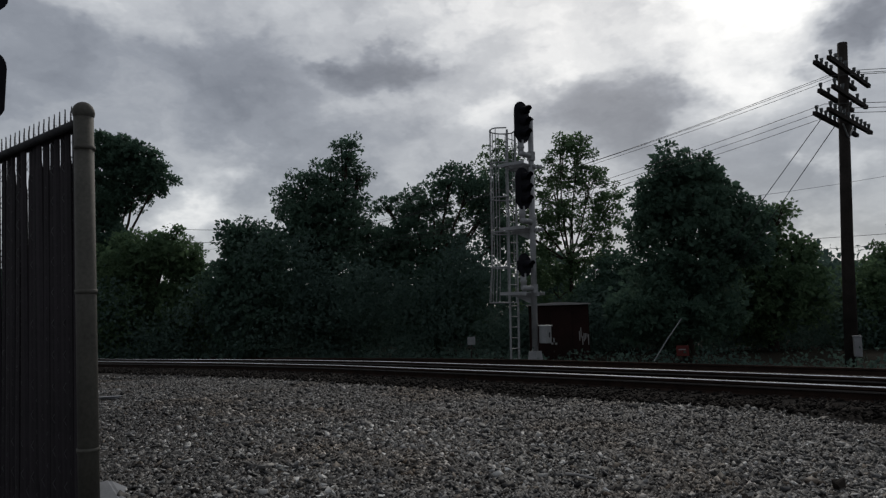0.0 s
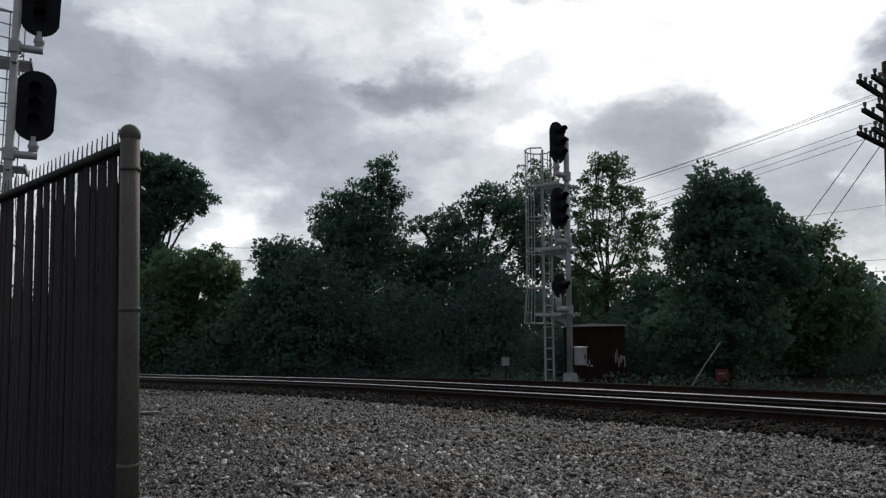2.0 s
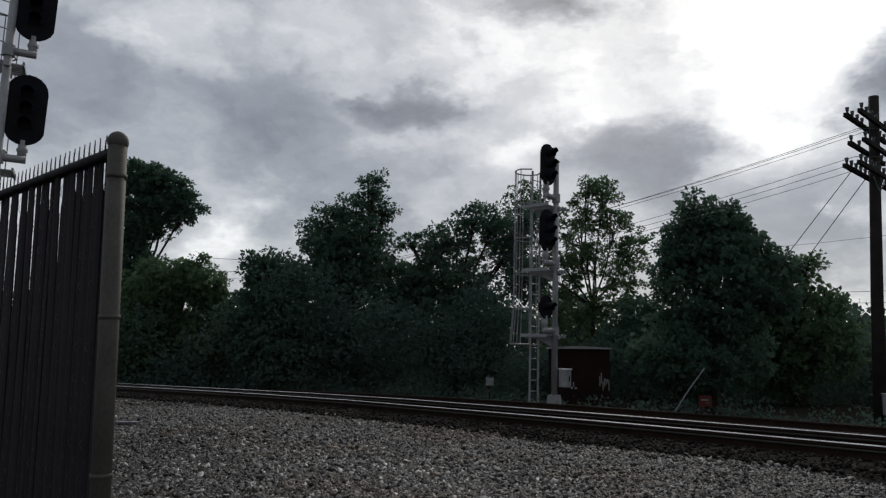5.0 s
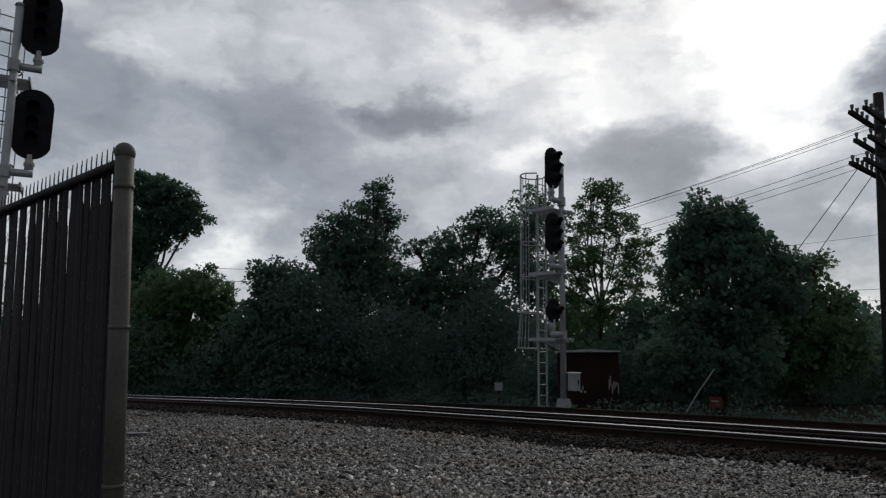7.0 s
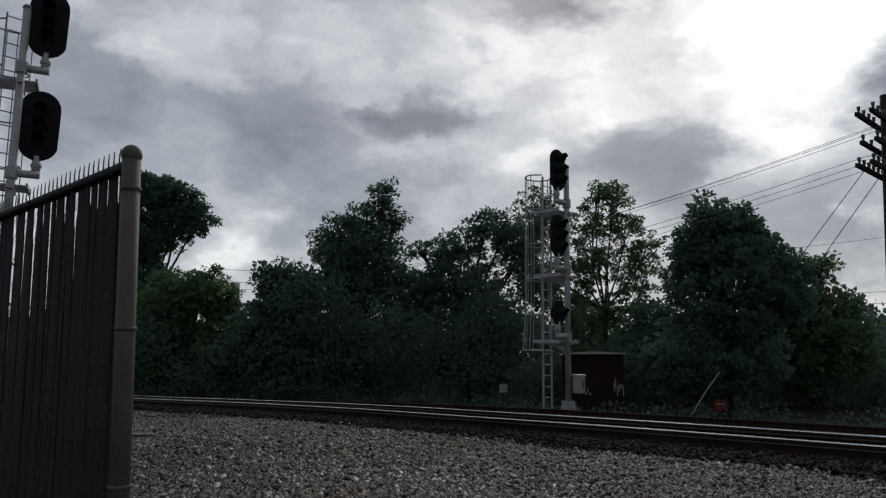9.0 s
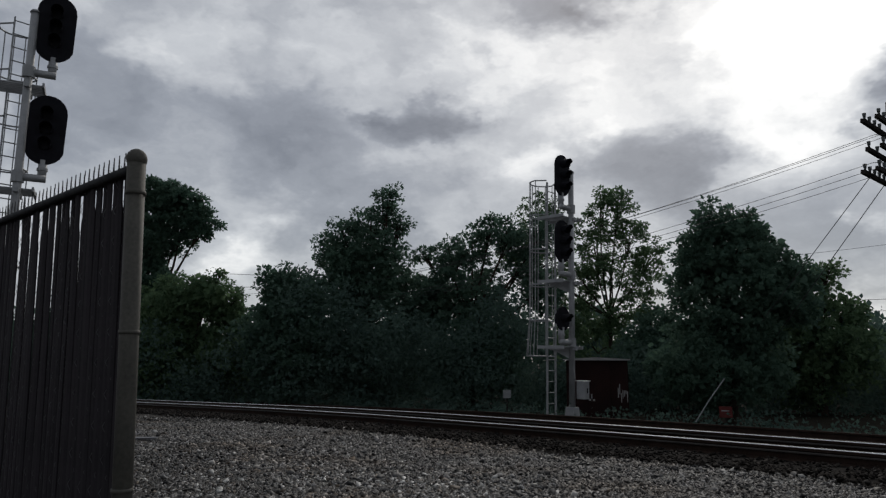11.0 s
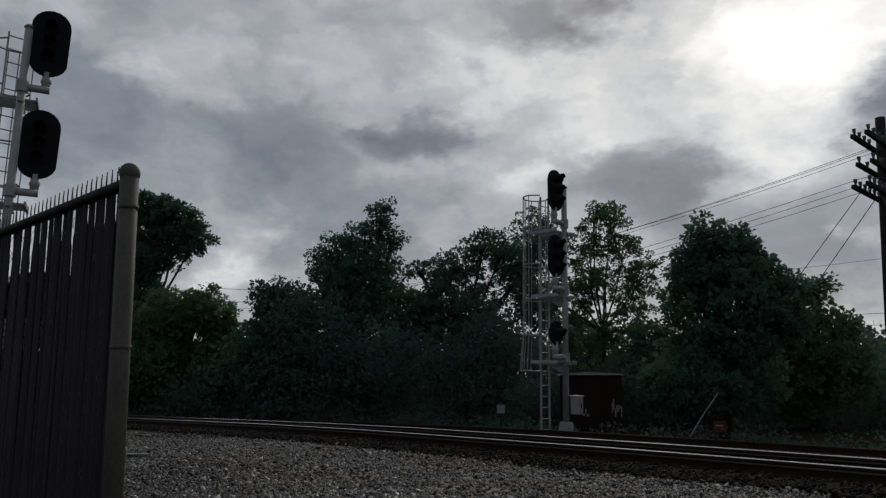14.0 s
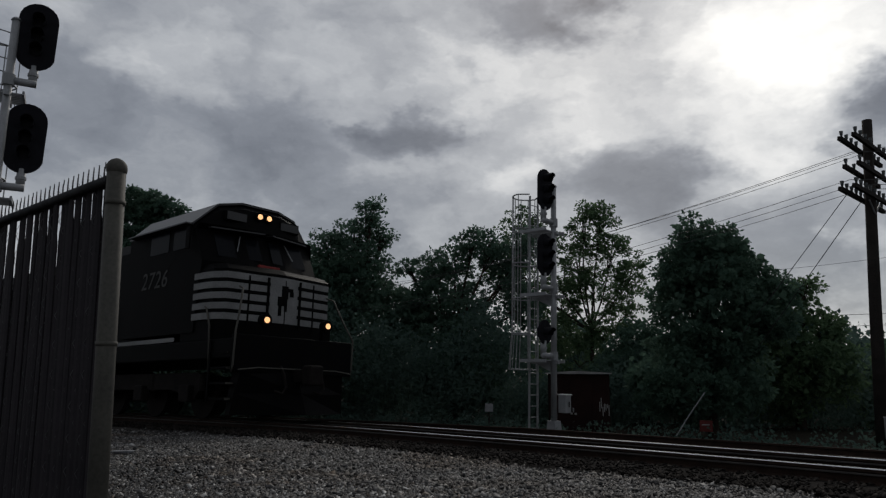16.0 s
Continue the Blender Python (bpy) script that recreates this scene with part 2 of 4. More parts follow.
M_POLE = mat("weathered_creosote_pole", (0.012, 0.0105, 0.0095), (0.04, 0.034, 0.03), 0.9, 0, 3.0, 0.6, 40, 0.1, 0.01)
M_GLASSINS = mat("dark_insulator", (0.02, 0.025, 0.025), (0.05, 0.06, 0.06), 0.2, 0, 5.0, 0.0, 60)
M_CABLE = mat("cable_black", (0.02, 0.02, 0.02), (0.05, 0.05, 0.05), 0.6, 0, 5.0, 0.0, 60)
M_SHED = mat("rusty_red_shed_paint", (0.010, 0.007, 0.0065), (0.028, 0.014, 0.0125), 0.9, 0, 1.5, 0.3, 25, 0.05)
M_SHEDROOF = mat("pale_shed_roof", (0.18, 0.175, 0.17), (0.3, 0.29, 0.28), 0.7, 0.0, 3.0, 0.2, 40)
M_LITLID = mat("sky_lit_lid", (0.55, 0.55, 0.53), (0.78, 0.78, 0.76), 0.5, 0, 3.0, 0.05, 40)
M_REDSIGN = mat("faded_red_sign", (0.06, 0.012, 0.010), (0.12, 0.024, 0.02), 0.7, 0, 6.0, 0.05, 40, 0.2)
M_CONC = mat("pale_concrete", (0.15, 0.155, 0.165), (0.26, 0.265, 0.275), 0.9, 0, 4.0, 0.4, 60, 0.3, 0.006)
M_BARK = mat("dark_bark", (0.02, 0.016, 0.012), (0.07, 0.055, 0.042), 0.95, 0, 3.0, 0.8, 25, 0.15, 0.03)
# leaf colours lifted, the first and third also blued, to paint in haze
M_LEAF = leaf_mat("deep_green_leaves", (0.062, 0.112, 0.084), (0.104, 0.168, 0.118), 0.5)
M_LEAF2 = leaf_mat("fresh_green_leaves", (0.074, 0.128, 0.072), (0.135, 0.205, 0.105), 0.5)
M_LEAF3 = leaf_mat("dark_green_undergrowth", (0.058, 0.096, 0.082), (0.090, 0.138, 0.110), 0.5)
M_LOCO = mat("black_locomotive_paint", (0.0025, 0.0025, 0.0028), (0.005, 0.0049, 0.0048), 0.55, 0, 1.2, 0.06, 30, 0.03)
# black paint lightened so that roof and awning edges show reflected sky
M_LOCOROOF = mat("sky_sheen_black_paint", (0.012, 0.012, 0.013), (0.032, 0.031, 0.031), 0.38, 0, 1.2, 0.06, 30, 0.4)
M_LOCOWHITE = mat("dusty_white_stripe_paint", (0.13, 0.13, 0.128), (0.25, 0.25, 0.245), 0.65, 0, 2.0, 0.03, 30, 0.15)
M_NUMBER = mat("dirty_white_lettering", (0.05, 0.05, 0.048), (0.11, 0.11, 0.106), 0.7, 0, 4.0, 0.03, 40, 0.1)
M_LOCOGLASS = mat("dark_cab_glass", (0.004, 0.0045, 0.006), (0.008, 0.009, 0.011), 0.2, 0, 2.0, 0.0, 30, 0.05)
M_LOCORED = mat("red_panel_paint", (0.16, 0.02, 0.02), (0.26, 0.04, 0.035), 0.6, 0, 3.0, 0.0, 30, 0.2)
M_RUNNING = mat("grimy_running_gear", (0.006, 0.005, 0.005), (0.02, 0.017, 0.015), 0.85, 0.0, 3.0, 0.3, 30, 0.1)
M_LAMP = mat("lit_warm_lamp", (0.5, 0.4, 0.3), (0.6, 0.5, 0.4), 0.3, 0, 3.0, 0.0, 30, glow=((1.0, 0.52, 0.22), 1.5))


# ---------------------------------------------------------------- mesh helpers
def part(name, bm, material, parent=None, label="", smooth=False):
    me = bpy.data.meshes.new(name)
    bm.normal_update()
    bm.to_mesh(me)
    bm.free()
    me.materials.append(material)
    if smooth:
        for p in me.polygons:
            p.use_smooth = True
    ob = new(name, me)
    ob.parent = parent
    if label:
        ob["label"] = label
    return ob


def thing(name, m, label, category, group="", kind=""):
    ob = new(name)
    ob.matrix_basis = m
    ob.empty_display_size = 0.2
    return tagged(ob, label, category, group, kind)


def box(bm, x0, x1, y0, y1, z0, z1, bevel=0.0):
    vs = [bm.verts.new((x, y, z)) for z in (z0, z1) for y in (y0, y1) for x in (x0, x1)]
    fs = [bm.faces.new([vs[i] for i in q]) for q in ((0, 2, 3, 1), (4, 5, 7, 6), (0, 1, 5, 4), (2, 6, 7, 3), (0, 4, 6, 2), (1, 3, 7, 5))]
    if bevel:
        es = list({e for f in fs for e in f.edges})
        bmesh.ops.bevel(bm, geom=es, offset=bevel, segments=2, affect="EDGES", profile=0.5)
    return bm


def nb():
    return bmesh.new()


def tube(bm, pts, r, seg=8, r1=None, cap=True):
    """A round bar along points, tapering from r to r1."""
    pts = [Vector(p) for p in pts]
    r1 = r if r1 is None else r1
    rings = []
    side = None
    for i, p in enumerate(pts):
        d = (pts[min(i + 1, len(pts) - 1)] - pts[max(i - 1, 0)]).normalized()
        if side is None:
            side = d.orthogonal().normalized()
        else:
            side = (side - d * side.dot(d)).normalized()
        up = d.cross(side)
        rr = r + (r1 - r) * i / max(len(pts) - 1, 1)
        rings.append([bm.verts.new(p + (side * math.cos(a) + up * math.sin(a)) * rr) for a in (2 * math.pi * k / seg for k in range(seg))])
    for a, b in zip(rings, rings[1:]):
        for k in range(seg):
            bm.faces.new((a[k], a[(k + 1) % seg], b[(k + 1) % seg], b[k]))
    if cap:
        bm.faces.new(rings[0][::-1])
        bm.faces.new(rings[-1])
    return bm


def prism(bm, outline, axis, lo, hi):
    """Outline (a, b) drawn out along an axis: 'x' takes (y, z), 'y' takes (x, z), 'z' takes (x, y)."""
    def at(a, b, c):
        return {"x": (c, a, b), "y": (a, c, b), "z": (a, b, c)}[axis]
    v0 = [bm.verts.new(at(a, b, lo)) for a, b in outline]
    v1 = [bm.verts.new(at(a, b, hi)) for a, b in outline]
    n = len(outline)
    bm.faces.new(v0[::-1])
    bm.faces.new(v1)
    for i in range(n):
        bm.faces.new((v0[i], v0[(i + 1) % n], v1[(i + 1) % n], v1[i]))
    bmesh.ops.recalc_face_normals(bm, faces=bm.faces[:])
    return bm


def loft(bm, rings):
    """Closed skins between rings of equal count, capped at both ends."""
    vr = [[bm.verts.new(p) for p in r] for r in rings]
    n = len(rings[0])
    for a, b in zip(vr, vr[1:]):
        for i in range(n):
            bm.faces.new((a[i], a[(i + 1) % n], b[(i + 1) % n], b[i]))
    bm.faces.new(vr[0][::-1])
    bm.faces.new(vr[-1])
    bmesh.ops.recalc_face_normals(bm, faces=bm.faces[:])
    return bm


def raw_mesh(name, verts, faces, material, parent=None, label=""):
    """verts: n x 3, faces: m x 3 (numpy)."""
    me = bpy.data.meshes.new(name)
    me.vertices.add(len(verts))
    me.vertices.foreach_set("co", np.asarray(verts, np.float32).ravel())
    me.loops.add(faces.size)
    me.loops.foreach_set("vertex_index", np.asarray(faces, np.int32).ravel())
    me.polygons.add(len(faces))
    me.polygons.foreach_set("loop_start", np.arange(0, faces.size, 3, dtype=np.int32))
    me.update(calc_edges=True)
    me.validate()
    me.materials.append(material)
    ob = new(name, me)
    ob.parent = parent
    if label:
        ob["label"] = label
    return ob


# ---------------------------------------------------------------- the line of the track
TRACK_R, TRACK_A = 66.0, math.atan(-0.775)
TRACK_P = Vector((0.47, 12.15))
TRACK_C = TRACK_P + TRACK_R * Vector((math.sin(TRACK_A), -math.cos(TRACK_A)))
S_LO, S_HI = 1.0, 17.0


def track(s):
    """The middle of the track at s metres along it, and its heading (radians): straight, then a curve."""
    q = min(max(s, S_LO), S_HI)
    a = TRACK_A - q / TRACK_R
    p = TRACK_C + TRACK_R * Vector((-math.sin(a), math.cos(a)))
    return p + (s - q) * Vector((math.cos(a), math.sin(a))), a


CURVE_P, CURVE_A = track(S_LO)


def chainage(x, y):
    """Metres along the track, and metres beyond its middle (negative on the near side)."""
    v = Vector((x, y)) - CURVE_P
    along = v.x * math.cos(CURVE_A) + v.y * math.sin(CURVE_A)
    if along < 0:
        return S_LO + along, v.y * math.cos(CURVE_A) - v.x * math.sin(CURVE_A)
    return S_LO + along, (Vector((x, y)) - TRACK_C).length - TRACK_R


def aside(x, y):
    return chainage(x, y)[1]


def lerp(v, xs, ys):
    return float(np.interp(v, xs, ys))


def grade(s):
    """The line falls gently away on its straight part."""
    return lerp(s, (-40, -24, -15, -12, -9, -6, -3), (-0.52, -0.33, -0.19, -0.14, -0.085, -0.035, -0.005))


def ground_z(x, y):
    s, n = chainage(x, y)
    z = lerp(n, (-9.5, -6.0, -3.4, -2.4, -1.7, 1.7, 2.6, 4.6, 9.0, 40.0), (-0.11, -0.11, -0.15, -0.16, -0.14, -0.19, -0.26, -0.62, -0.82, -0.9))
    z += grade(s) * lerp(n, (-5.0, -2.4, 3.0, 7.0), (0, 1, 1, 0))
    z -= 0.24 * lerp(-x, (2.0, 3.6), (0, 1)) * lerp(n, (-6.5, -4.5), (1, 0))
    return z + 0.025 * noise.noise((x * 0.7, y * 0.7, 0)) + 0.012 * noise.noise((x * 2.3, y * 2.3, 5))


# ---------------------------------------------------------------- ground
def build_ground():
    near = list(np.arange(-17, 17.01, 0.35))
    far = [17 * 1.35 ** k for k in range(1, 14)]
    xs = [-v for v in far[::-1]] + near + far
    ys = [-v for v in far[::-1]] + list(np.arange(-17, 34.01, 0.4)) + [34 * 1.35 ** k for k in range(1, 12)]
    bm = nb()
    grid = [[bm.verts.new((x, y, ground_z(x, y) if abs(x) < 60 and abs(y) < 80 else -0.9)) for x in xs] for y in ys]
    for j in range(len(ys) - 1):
        for i in range(len(xs) - 1):
            bm.faces.new((grid[j][i], grid[j][i + 1], grid[j + 1][i + 1], grid[j + 1][i]))
    ob = part("ground", bm, M_GROUND, None, smooth=True)
    ob.data.materials.append(M_DIRT)
    for p in ob.data.polygons:
        if aside(p.center.x, p.center.y) > 3.4:
            p.material_index = 1
    return tagged(ob, "flat ground of grey and tan gravel beside the railway", "ground", kind="structure")


ground = build_ground()


def stone_shapes():
    """A few broken stones, as vertex sets on one topology of 12 triangles."""
    v = np.array([(x, y, z) for z in (-1, 1) for y in (-1, 1) for x in (-1, 1)], float) * 0.72
    quads = ((0, 2, 3, 1), (4, 5, 7, 6), (0, 1, 5, 4), (2, 6, 7, 3), (0, 4, 6, 2), (1, 3, 7, 5))
    f = np.array([t for q in quads for t in ((q[0], q[1], q[2]), (q[0], q[2], q[3]))])
    out = []
    rng = np.random.default_rng(4)
    for k in range(8):
        w = v + rng.uniform(-0.42, 0.42, v.shape)
        w = w * np.array([1.25, rng.uniform(0.55, 0.95), rng.uniform(0.35, 0.7)])
        out.append(w)
    return out, f


SHAPES, SHAPE_F = stone_shapes()


def scatter_stones(name, spots, material, parent, label):
    """spots: rows of x, y, z, size."""
    rng = np.random.default_rng(len(spots))
    vs, fs = [], []
    for k, (x, y, z, s) in enumerate(spots):
        m = np.array(Euler(rng.uniform(-0.8, 0.8, 2).tolist() + [rng.uniform(0, 6.28)]).to_matrix())
        vs.append(SHAPES[k % 8] @ m.T * s + (x, y, z))
        fs.append(SHAPE_F + 8 * k)
    ob = raw_mesh(name, np.concatenate(vs), np.concatenate(fs), material, parent)
    return tagged(ob, label, "", kind="stuff")


def near_spots(count, seed, lo, hi):
    """Places for stones on the near side, between two distances from the track's middle."""
    rng = np.random.default_rng(seed)
    rows = []
    while len(rows) < count:
        x, y = rng.uniform(-11, 11), rng.uniform(1.0, 18.0)
        n = aside(x, y)
        away = math.hypot(x * 0.85, y - 6.5)
        if not lo < n < hi or rng.random() > 1.2 - away * 0.1:
            continue
        s = rng.choice([0.0075, 0.0105, 0.014, 0.0185, 0.025], p=[0.27, 0.37, 0.25, 0.09, 0.02]) * rng.uniform(0.85, 1.2) * (1.0 + 0.04 * y)
        rows.append((x, y, ground_z(x, y) + s * rng.uniform(0.05, 0.5), s))
    return rows


scatter_stones("gravel", near_spots(76000, 3, -20, -3.9), M_STONE, ground, "loose grey, tan and brown broken stones")


def scatter_chips(name, count, seed, material, parent, label):
    """Small sharp chips between the larger stones: four-sided broken tops sunk in the ground."""
    rng = np.random.default_rng(seed)
    spots = []
    while len(spots) < count:
        x, y = rng.uniform(-8.5, 8.5), 3.0 + 11.0 * rng.random() ** 1.5
        n = aside(x, y)
        if abs(x) < 0.72 * y and -20 < n < -1.75:
            spots.append((x, y, ground_z(x, y)))
    c = np.array(spots)
    size = rng.uniform(0.008, 0.017, (count, 1)) * (0.8 + 0.05 * c[:, 1:2])
    turn = rng.uniform(0, 6.28, (count, 1)) + np.array([[0, 1.57, 3.14, 4.71]]) + rng.uniform(-0.5, 0.5, (count, 4))
    reach = size * rng.uniform(0.7, 1.6, (count, 4))
    ring = np.stack([np.cos(turn) * reach, np.sin(turn) * reach, np.repeat(-size * 0.3, 4, 1) + size * rng.uniform(-0.1, 0.5, (count, 4))], 2)
    tip = np.concatenate([rng.normal(0, 0.35, (count, 2)) * size, size * rng.uniform(0.5, 1.2, (count, 1))], 1)[:, None]
    lift = np.concatenate([np.zeros((count, 2)), size * rng.uniform(-0.1, 0.6, (count, 1))], 1)
    v = (np.concatenate([ring, tip], 1) + (c + lift)[:, None]).reshape(-1, 3)
    k = np.arange(count)[:, None] * 5
    f = np.concatenate([k + [a, (a + 1) % 4, 4] for a in range(4)])
    return tagged(raw_mesh(name, v, f, material, parent), label, "", kind="stuff")


# the darker material paints in the shade between the larger stones
scatter_chips("stone_chips", 95000, 9, M_STONE_DARK, ground, "small sharp chips of grey and brown stone")
scatter_stones("ballast_shoulder", near_spots(36000, 5, -4.7, -1.72), M_STONE_DARK, ground, "darker grey ballast stones on the shoulder of the track")
single = []
for shape in SHAPES:
    me = bpy.data.meshes.new("stone")
    me.from_pydata(shape.tolist(), [], SHAPE_F.tolist())
    me.materials.append(M_STONE_OBJ)
    single.append(me)
rng_s = random.Random(21)
for k in range(300):
    y = rng_s.uniform(4.1, 6.0)
    x = rng_s.uniform(-0.62, 0.62) * y
    r = rng_s.uniform(0.012, 0.026)
    ob = new("stone", single[k % 8])
    ob.parent = ground
    ob.matrix_basis = pose(x, y, ground_z(x, y) + r * 0.45, rng_s.uniform(-25, 25), rng_s.uniform(-25, 25), rng_s.uniform(0, 360)) @ Matrix.Diagonal((r, r, r, 1))


# ---------------------------------------------------------------- track
def ribbon(name, offs, material, s0, s1, step, parent=None, smooth=False):
    """A profile (aside, z) drawn along the track."""
    bm = nb()
    prev = None
    n = int((s1 - s0) / step)
    for k in range(n + 1):
        sk = s0 + (s1 - s0) * k / n
        p, a = track(sk)
        dz = grade(sk)
        row = [bm.verts.new((p.x - math.sin(a) * o, p.y + math.cos(a) * o, z + dz)) for o, z in offs]
        if prev:
            for i in range(len(row) - 1):
                bm.faces.new((prev[i], row[i], row[i + 1], prev[i + 1]))
        prev = row
    bmesh.ops.recalc_face_normals(bm, faces=bm.faces[:])
    return part(name, bm, material, parent, smooth=smooth)


railway = thing("railway_track", pose(0, 0, 0), "single railway track, bright railheads on dark timber ties", "railway track", kind="structure")
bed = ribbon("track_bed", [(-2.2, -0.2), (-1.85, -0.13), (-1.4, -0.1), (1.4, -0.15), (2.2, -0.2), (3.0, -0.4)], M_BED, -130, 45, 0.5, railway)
NEAR_Z, FAR_Z = 0.05, 0.005


def rail(o, top, name):
    prof = [(-0.07, -0.172), (-0.07, -0.16), (-0.012, -0.14), (-0.009, -0.05), (-0.034, -0.038), (-0.036, -0.006)]
    web = ribbon(name, [(o + a, top + b) for a, b in prof + [(-a, b) for a, b in prof[::-1]]], M_RAIL, -130, 45, 0.5, railway)
    head = [(-0.036, -0.006), (-0.03, 0.0), (0.03, 0.0), (0.036, -0.006)]
    ribbon("railhead", [(o + a, top + b) for a, b in head], M_RAILTOP, -130, 45, 0.5, web)
    # added ledge each side, shaped to catch light as a thin line
    for side in (-1, 1):
        ribbon("rail_edge", [(o + side * 0.034, top - 0.05), (o + side * 0.048, top - 0.058), (o + side * 0.048, top - 0.07), (o + side * 0.01, top - 0.075)], M_RAILLIP, -130, 45, 0.5, web)
    return web


rail(-0.75, NEAR_Z, "rail")
rail(0.75, FAR_Z, "rail")
tie_mesh = bpy.data.meshes.new("tie")
_b = box(nb(), -0.115, 0.115, -1.3, 1.3, -0.18, 0.0, 0.012)
_b.to_mesh(tie_mesh)
_b.free()
tie_mesh.materials.append(M_TIE)
rng_t = random.Random(8)
for k in range(120):
    s = -40 + k * 0.53
    p, a = track(s)
    ob = new("tie", tie_mesh)
    ob.parent = railway
    ob.matrix_basis = pose(p.x, p.y, (NEAR_Z + FAR_Z) / 2 - 0.176 + grade(s) + rng_t.uniform(-0.006, 0.006), math.degrees(math.atan((FAR_Z - NEAR_Z) / 1.5)), 0, math.degrees(a) + rng_t.uniform(-1.2, 1.2))


second = thing("railway_track", pose(0, 0, 0), "second disused railway track with dull rusty rails in weeds", "railway track", kind="structure")
ribbon("track_bed", [(3.1, -0.58), (3.5, -0.47), (6.0, -0.47), (6.4, -0.6)], M_BED, -60, 40, 0.8, second)
for o in (4.05, 5.55):
    prof = [(-0.07, -0.172), (-0.07, -0.16), (-0.012, -0.14), (-0.009, -0.05), (-0.034, -0.038), (-0.036, -0.004), (-0.03, 0.0)]
    ribbon("rail", [(o + u, -0.3 + v) for u, v in prof + [(-u, v) for u, v in prof[::-1]]], M_RAIL, -60, 40, 0.8, second)
for k in range(70):
    p, ang = track(-24 + k * 0.55)
    ob = new("tie", tie_mesh)
    ob.parent = second
    ob.matrix_basis = pose(p.x - math.sin(ang) * 4.8, p.y + math.cos(ang) * 4.8, -0.46 + grade(-24 + k * 0.55), 0, 0, math.degrees(ang))


def bed_spots(count, seed):
    rng = np.random.default_rng(seed)
    rows = []
    while len(rows) < count:
        s, o = rng.uniform(-16, 10), rng.uniform(-1.9, 2.4)
        if abs(o) > 1.35 or (s + 40) % 0.53 > 0.13:
            p, a = track(s)
            r = rng.uniform(0.012, 0.03)
            z = lerp(o, (-2.6, -2.15, -1.4, 1.4, 2.6), (-0.16, -0.12, -0.1, -0.15, -0.3))
            rows.append((p.x - math.sin(a) * o, p.y + math.cos(a) * o, z + grade(s) + r * 0.25, r))
    return rows


scatter_stones("ballast", bed_spots(26000, 6), M_BEDSTONE, railway, "very dark ballast stones between the ties")


# ---------------------------------------------------------------- fence
RAKE = 0.055


def build_fence():
    ax, ay = -2.075, 3.93
    ang = math.atan2(5.52 - 3.95, -4.09 + 2.12)
    top, low, length, pitch = 2.17, -0.28, 7.0, 0.076
    f = thing("slatted_chain_link_fence", pose(ax, ay, 0, 0, 0, math.degrees(ang)), "tall chain-link fence filled with dark brown plastic slats", "fence")
    bm = nb()
    tube(bm, [(0, 0, -0.4), (0.006, 0, 1.0), (0.012, 0, 2.15)], 0.053, 20)
    post = part("end_post", bm, M_POST, f, "weathered round galvanised end post", True)
    bm = nb()
    bmesh.ops.create_uvsphere(bm, u_segments=20, v_segments=10, radius=0.06)
    for v in bm.verts:
        v.co = Vector((v.co.x + 0.012, v.co.y, 2.178 + max(v.co.z, -0.042) * 1.05))
    part("post_cap", bm, M_POST, post, "domed cap", True)
    for z in (0.31, 1.16, 1.97):
        bm = tube(nb(), [(0.006, 0, z - 0.012), (0.006, 0, z + 0.012)], 0.0575, 20)
        part("tension_band", bm, M_POST, post, smooth=True)
    for k in range(1, 3):
        bm = tube(nb(), [(k * 2.9, -0.05, -0.6), (k * 2.9, -0.05, top - 0.05)], 0.03, 12)
        part("line_post", bm, M_POST, f, smooth=True)
    part("top_rail", tube(nb(), [(0.05, 0.036, top - 0.06), (length, 0.036, top - 0.06)], 0.024, 10), M_WIRE, f, smooth=True)
    part("bottom_rail", tube(nb(), [(0.05, -0.045, low + 0.02), (length, -0.045, low + 0.02)], 0.015, 8), M_WIRE, f, smooth=True)
    part("tension_bar", box(nb(), 0.066, 0.074, 0.004, 0.022, low, top + 0.01), M_GALV, f)
    # the strip that locks the slats along the top
    part("locking_strip", box(nb(), 0.095, length, -0.011, 0.009, top - 0.088, top - 0.012, 0.003), M_SLAT, f, "dark plastic strip across the slat tops")
    r = random.Random(3)
    variants = []
    for k in range(9):
        narrow = (0.029, 0.031, 0.028, 0.0415, 0.03, 0.029, 0.0415, 0.0305, 0.029)[k]
        knee = (1.97, 1.93, 2.01, 1.8, 1.88, 1.99, 1.7, 2.03, 1.95)[k]
        foot = (0.0345, 0.0375, 0.033, 0.0375, 0.0345, 0.0375, 0.0375, 0.0335, 0.0375)[k]
        me = bpy.data.meshes.new("slat")
        b = nb()
        rings = []
        for z, w in ((low + 0.02, foot), (low + 0.28 + 0.03 * k, foot), (low + 0.34 + 0.03 * k, 0.0415), (knee - 0.05, 0.0415), (knee, narrow), (top - 0.04, narrow)):
            rings.append([(-w, 0, z), (-w + 0.003, 0.005, z), (0, 0.008, z), (w - 0.003, 0.005, z), (w, 0, z), (w - 0.003, -0.005, z), (0, -0.002, z), (-w + 0.003, -0.005, z)])
        loft(b, rings)
        b.to_mesh(me)
        b.free()
        me.materials.append(M_SLAT)
        variants.append(me)
    n = int((length - 0.13) / pitch)
    for k in range(n):
        ob = new("slat", variants[r.randrange(9)])
        ob.parent = f
